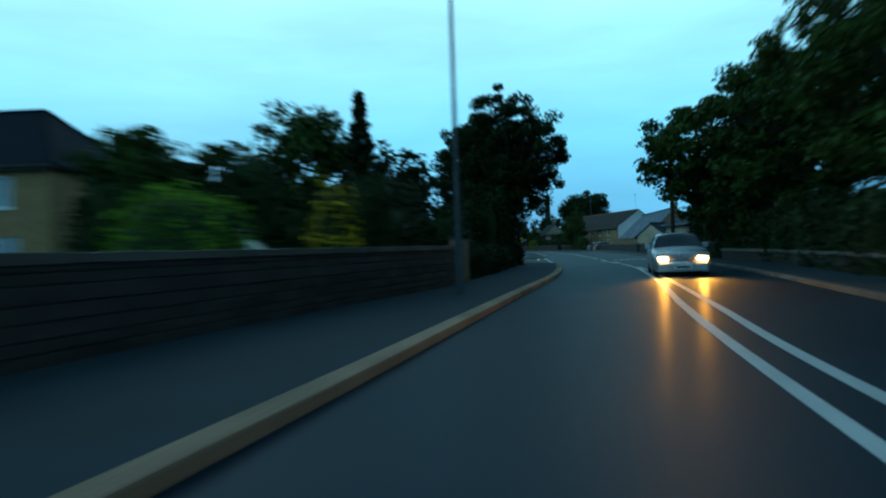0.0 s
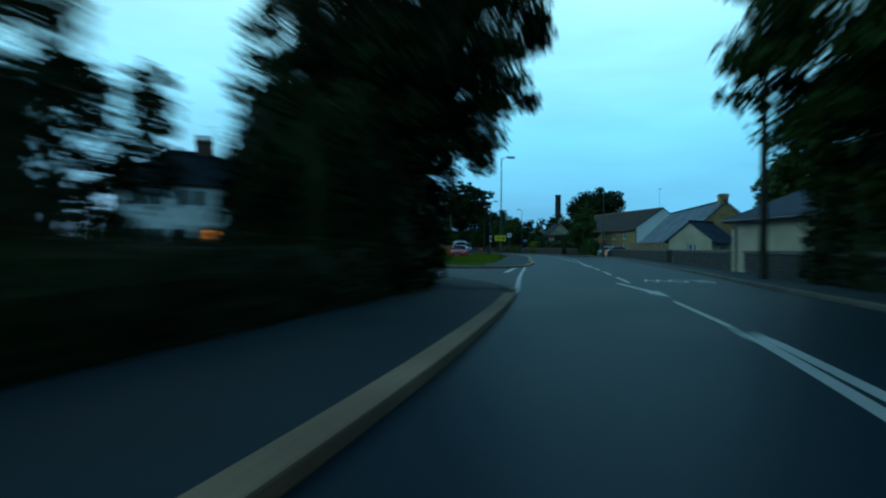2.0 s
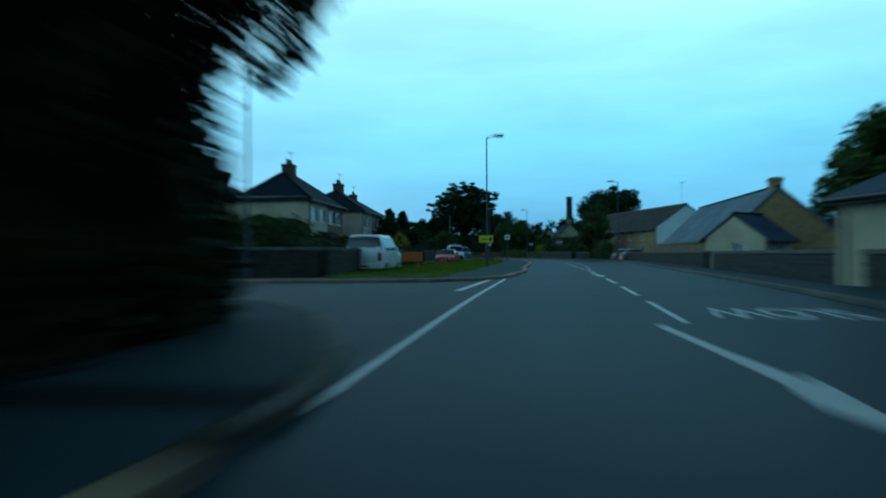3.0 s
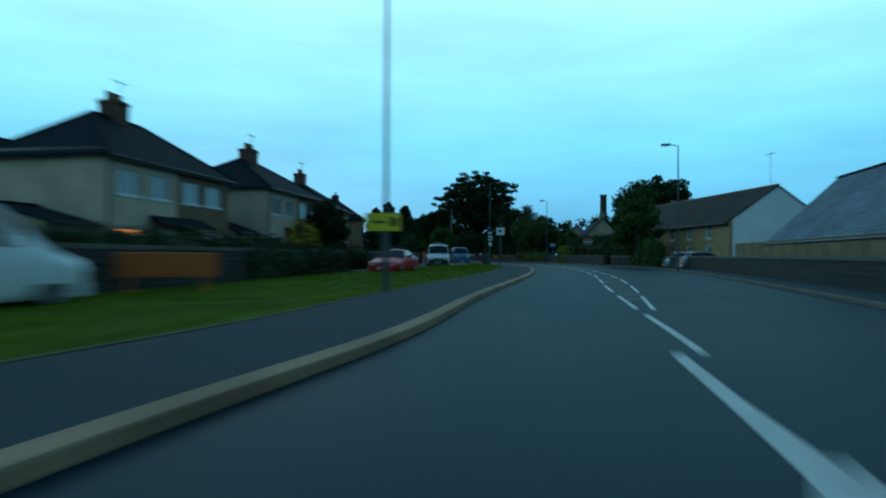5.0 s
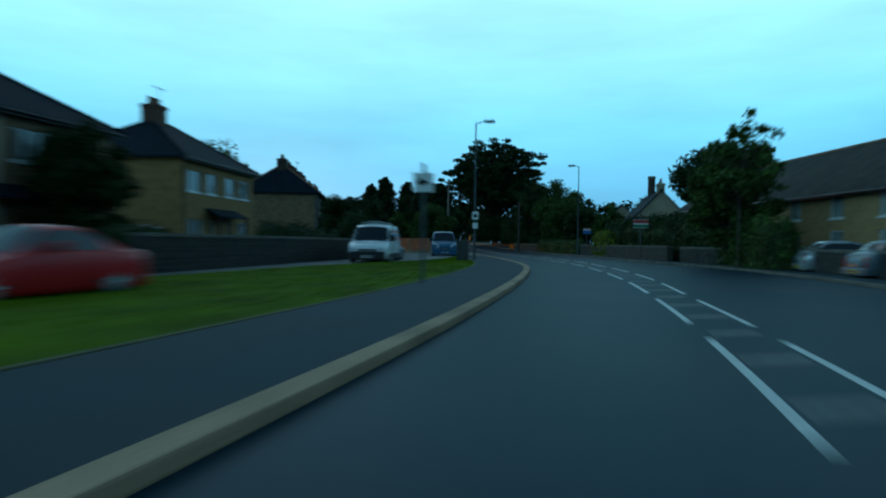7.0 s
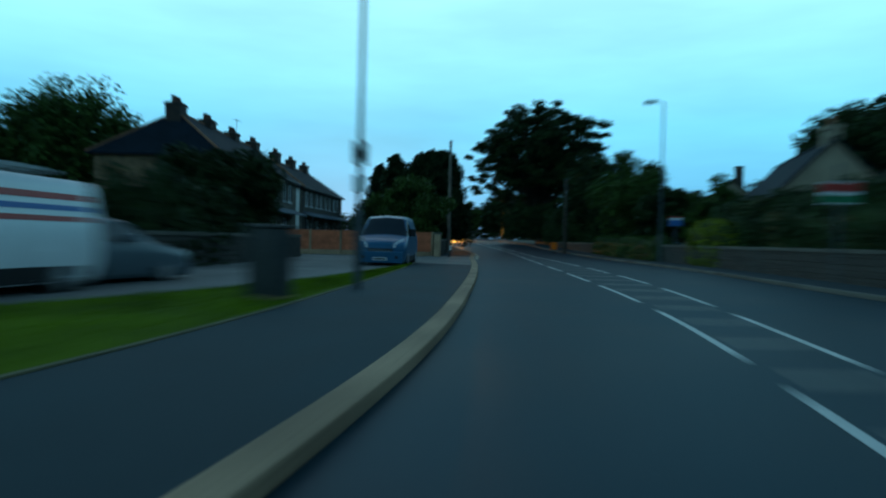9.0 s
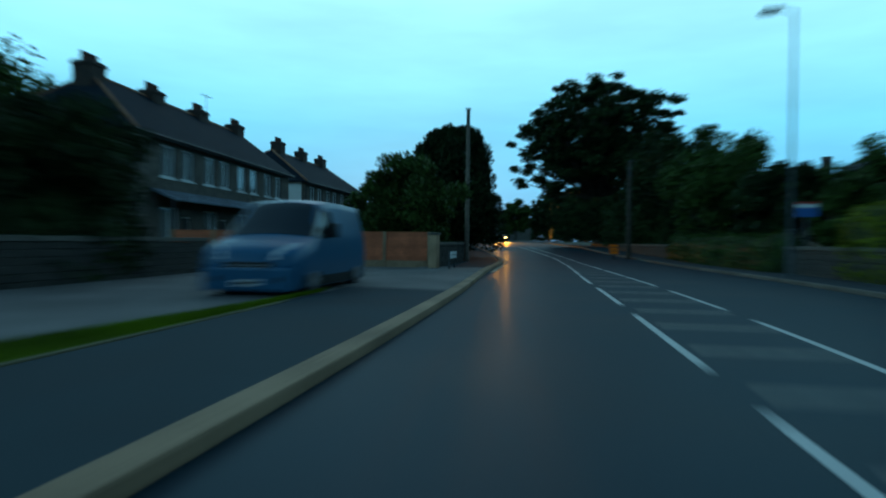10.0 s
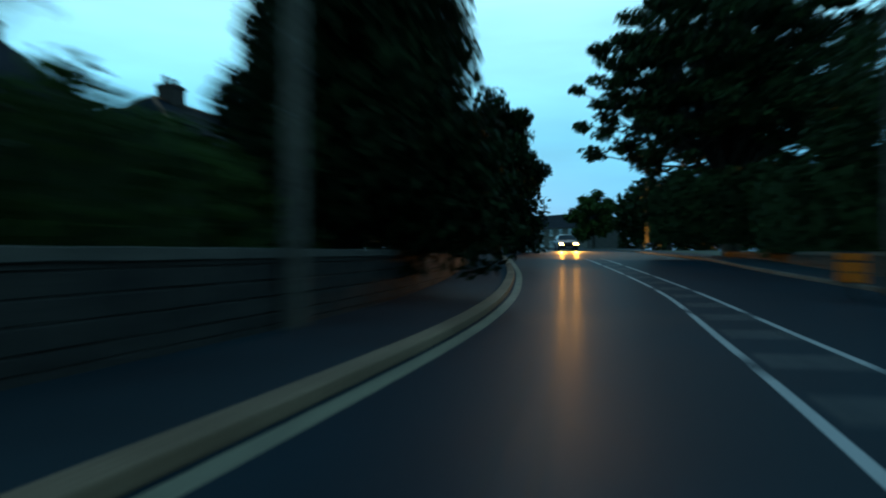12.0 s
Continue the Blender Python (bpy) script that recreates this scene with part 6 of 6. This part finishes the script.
hedge(25.3, 126.5, 19.5, 151.0, 3.3, 2.0, "dark hedge over the roadside wall", seed=14, wild=0.35, size=0.1, density=120)
for k, (tx, ty, th, tr) in enumerate(((17.4, 160.0, 5.2, 2.0), (16.0, 167.0, 7.4, 2.8), (14.9, 174.0, 9.4, 3.6), (12.4, 181.5, 10.6, 4.0), (10.0, 190.0, 11.0, 4.2))):
    tree(tx, ty, th, tr, 0.8, "leafy scrub tree over the roadside wall", seed=50 + k, count=14000, size=0.14, trunk=0.16, leaf=LEAF_OAK if k in (1, 2) else LEAF_DARK, group="scrub trees")
hedge(17.0, 155.0, 12.4, 171.0, 1.65, 1.3, "low clipped green hedge on the roadside wall", seed=15, leaf=LEAF_OAK, wild=0.12, density=160)
tree(34.5, 181.0, 13.2, 5.0, 3.0, "round dark tree behind a house", seed=60, count=10000, size=0.25, leaf=LEAF_DARK)
hedge(24.5, 119.0, 24.2, 128.0, 2.3, 1.5, "loose green bushes under a tree by the stone wall", leaf=LEAF_OAK, seed=31, wild=0.5, size=0.1, density=130, name="bush", round_top=0.7)
tree(19.9, 156.4, 5.0, 2.1, 0.5, "leafy green garden tree before a cottage", seed=38, count=14000, size=0.12, trunk=0.12, leaf=LEAF_OAK)
tree(23.6, 123.0, 8.0, 2.0, 2.4, "wispy young tree by the stone wall", seed=62, count=2600, size=0.14, trunk=0.1, puff=0.8)
hedge(19.4, 146.8, 18.2, 151.6, 2.4, 1.0, "clipped golden hedge over the roadside wall", leaf=LEAF_GOLD, seed=23, wild=0.15)
for k, (tx, ty, th, tr) in enumerate(((-62, 240, 7, 6), (20, 225, 9, 6), (34, 230, 10, 6), (50, 225, 11, 7), (-6, 235, 9, 6), (-8.5, 231, 7, 3.6))):
    tree(tx, ty, th, tr, 1.5, "dull green tree in the distance", seed=70 + k, count=5000, size=0.4, trunk=0.3, leaf=LEAF_DARK, group="distant trees")

stone_wall([(1.9, 129.6), (1.0, 135.0), (-1.4, 144.6)], 1.05, 0.35, "dark stone garden wall beside the forecourt", pieces=False, seed=10)
hedge(0.9, 130.0, -1.7, 141.6, 2.75, 2.2, "tall dark garden shrubs behind a stone wall", seed=16, wild=0.5, size=0.12, density=130, name="bush", round_top=0.8)
tree(-2.4, 139.0, 5.0, 2.8, 0.4, "bushy dark garden tree behind a stone wall", seed=63, count=30000, size=0.115, trunk=0.12, leaf=LEAF_DARK)
tree(-11.4, 221.3, 6.0, 2.7, 0.8, "round green tree at the end of the road", seed=64, count=7000, size=0.25, trunk=0.2, leaf=LEAF_OAK)
tree(-21.5, 150.3, 10.7, 5.8, 2.0, "broad leafy green tree behind the houses", seed=61, count=26000, size=0.19, clumps=150)
hedge(1.0, 187.5, 10.0, 190.5, 3.4, 3.0, "dark undergrowth below a great tree", seed=17, wild=0.5, size=0.16, density=90, name="bush", round_top=0.7, z=G(189.0))
hedge(6.5, 184.0, 16.0, 180.0, 3.6, 3.0, "dark undergrowth below roadside trees", seed=18, wild=0.5, size=0.16, density=90, name="bush", round_top=0.7, z=G(182.0))
hedge(-3.3, 173.0, -9.3, 185.0, 2.4, 1.5, "dark evergreen shrubs over the roadside wall", seed=19, wild=0.4, size=0.12, density=110, name="bush", z=G(178.0))
hedge(0.9, 157.5, -1.2, 163.6, 2.5, 2.0, "loose green garden shrubs behind a low wall", leaf=LEAF_OAK, seed=24, wild=0.5, size=0.11, density=130, name="bush", round_top=0.7)
hedge(-4.6, 66.5, -0.2, 69.0, 2.7, 2.2, "green rounded shrubs before a cream house", leaf=LEAF_OAK, seed=25, wild=0.4, size=0.1, density=130, name="bush", round_top=0.8)
hedge(-5.4, 62.5, -1.4, 63.3, 2.0, 1.4, "dark loose shrubs behind the garden wall", seed=28, wild=0.45, size=0.1, density=130, name="bush", round_top=0.7)
rw = np.random.default_rng(77)
wc, ws = [], []
for k in range(900):
    a = rw.random() * math.tau
    d = 240 + 130 * rw.random()
    px, py = 10 + math.sin(a) * d, 90 + math.cos(a) * d
    if py < 60:
        continue
    wc.append((px, py, G(py) + 1.5 + 5.5 * rw.random() ** 1.5))
    ws.append(2.4 + 2.2 * rw.random())
for k in range(320):
    wc.append((-170 + 260 * rw.random(), 318 + 40 * rw.random(), G(300.0) + 1.0 + 5.5 * rw.random()))
    ws.append(2.6 + 2.0 * rw.random())
woods = new("far_woods", leaf_mesh("far_woods", np.array(wc), np.array(ws), 110000, 0.6, LEAF_DARK, rw))
tagged(woods, "belt of dark distant trees on the skyline", "woods", kind="stuff")

hedge(2.6, 45.6, -1.6, 46.4, 2.2, 1.6, "low dark evergreen hedge along the side road", seed=21, wild=0.4, size=0.12, density=120, round_top=0.5)
hedge(1.45, 28.3, 2.05, 31.3, 2.7, 1.5, "dark loose shrub behind a clipped hedge", seed=32, wild=0.45, size=0.1, density=140, name="bush", round_top=0.7)
hedge(-2.2, 29.4, 0.5, 31.4, 3.0, 1.8, "dark loose shrubs behind a fence", seed=33, wild=0.45, size=0.1, density=130, name="bush", round_top=0.7)
hedge(-3.4, 22.4, -0.6, 25.6, 3.3, 2.2, "dark loose shrubs in a garden", seed=27, wild=0.45, size=0.12, density=120, name="bush", round_top=0.7)
hedge(-4.6, 28.0, -1.9, 32.0, 3.6, 2.6, "dark loose shrubs behind a fence", seed=22, wild=0.5, size=0.12, density=120, name="bush", round_top=0.7)

# ---- grass ----
rg = np.random.default_rng(5)
gp = []
for _ in range(26000):
    gy_ = 61.0 + 78.0 * rg.random()
    lo, hi = min(at_y(VERGE_BACK, gy_), at_y(INNER, gy_) - 0.1), at_y(INNER, gy_) - 0.03
    gp.append((lo + (hi - lo) * rg.random(), gy_, 0.125))
gp = np.array(gp)
n = len(gp)
ang = rg.random(n) * math.tau
hgt = 0.03 + 0.05 * rg.random(n)
dx, dy = np.cos(ang) * 0.02, np.sin(ang) * 0.02
tipx, tipy = rg.normal(size=n) * 0.02, rg.normal(size=n) * 0.02
gv_ = np.stack([gp + np.stack([-dx, -dy, 0 * dx], 1), gp + np.stack([dx, dy, 0 * dx], 1), gp + np.stack([tipx, tipy, hgt], 1)], 1).reshape(-1, 3)
gm = bpy.data.meshes.new("grass_blades")
gm.vertices.add(n * 3)
gm.loops.add(n * 3)
gm.polygons.add(n)
gm.vertices.foreach_set("co", gv_.astype(np.float32).ravel())
gm.loops.foreach_set("vertex_index", np.arange(n * 3, dtype=np.int32))
gm.polygons.foreach_set("loop_start", np.arange(0, n * 3, 3, dtype=np.int32))
gm.update(calc_edges=True)
gm.materials.append(GRASS)
tagged(new("grass_blades", gm), "short mown green grass on the verge", "grass", kind="stuff")

# ---- stones of the walls ----
for job in WALL_JOBS:
    lay_stones(*job)
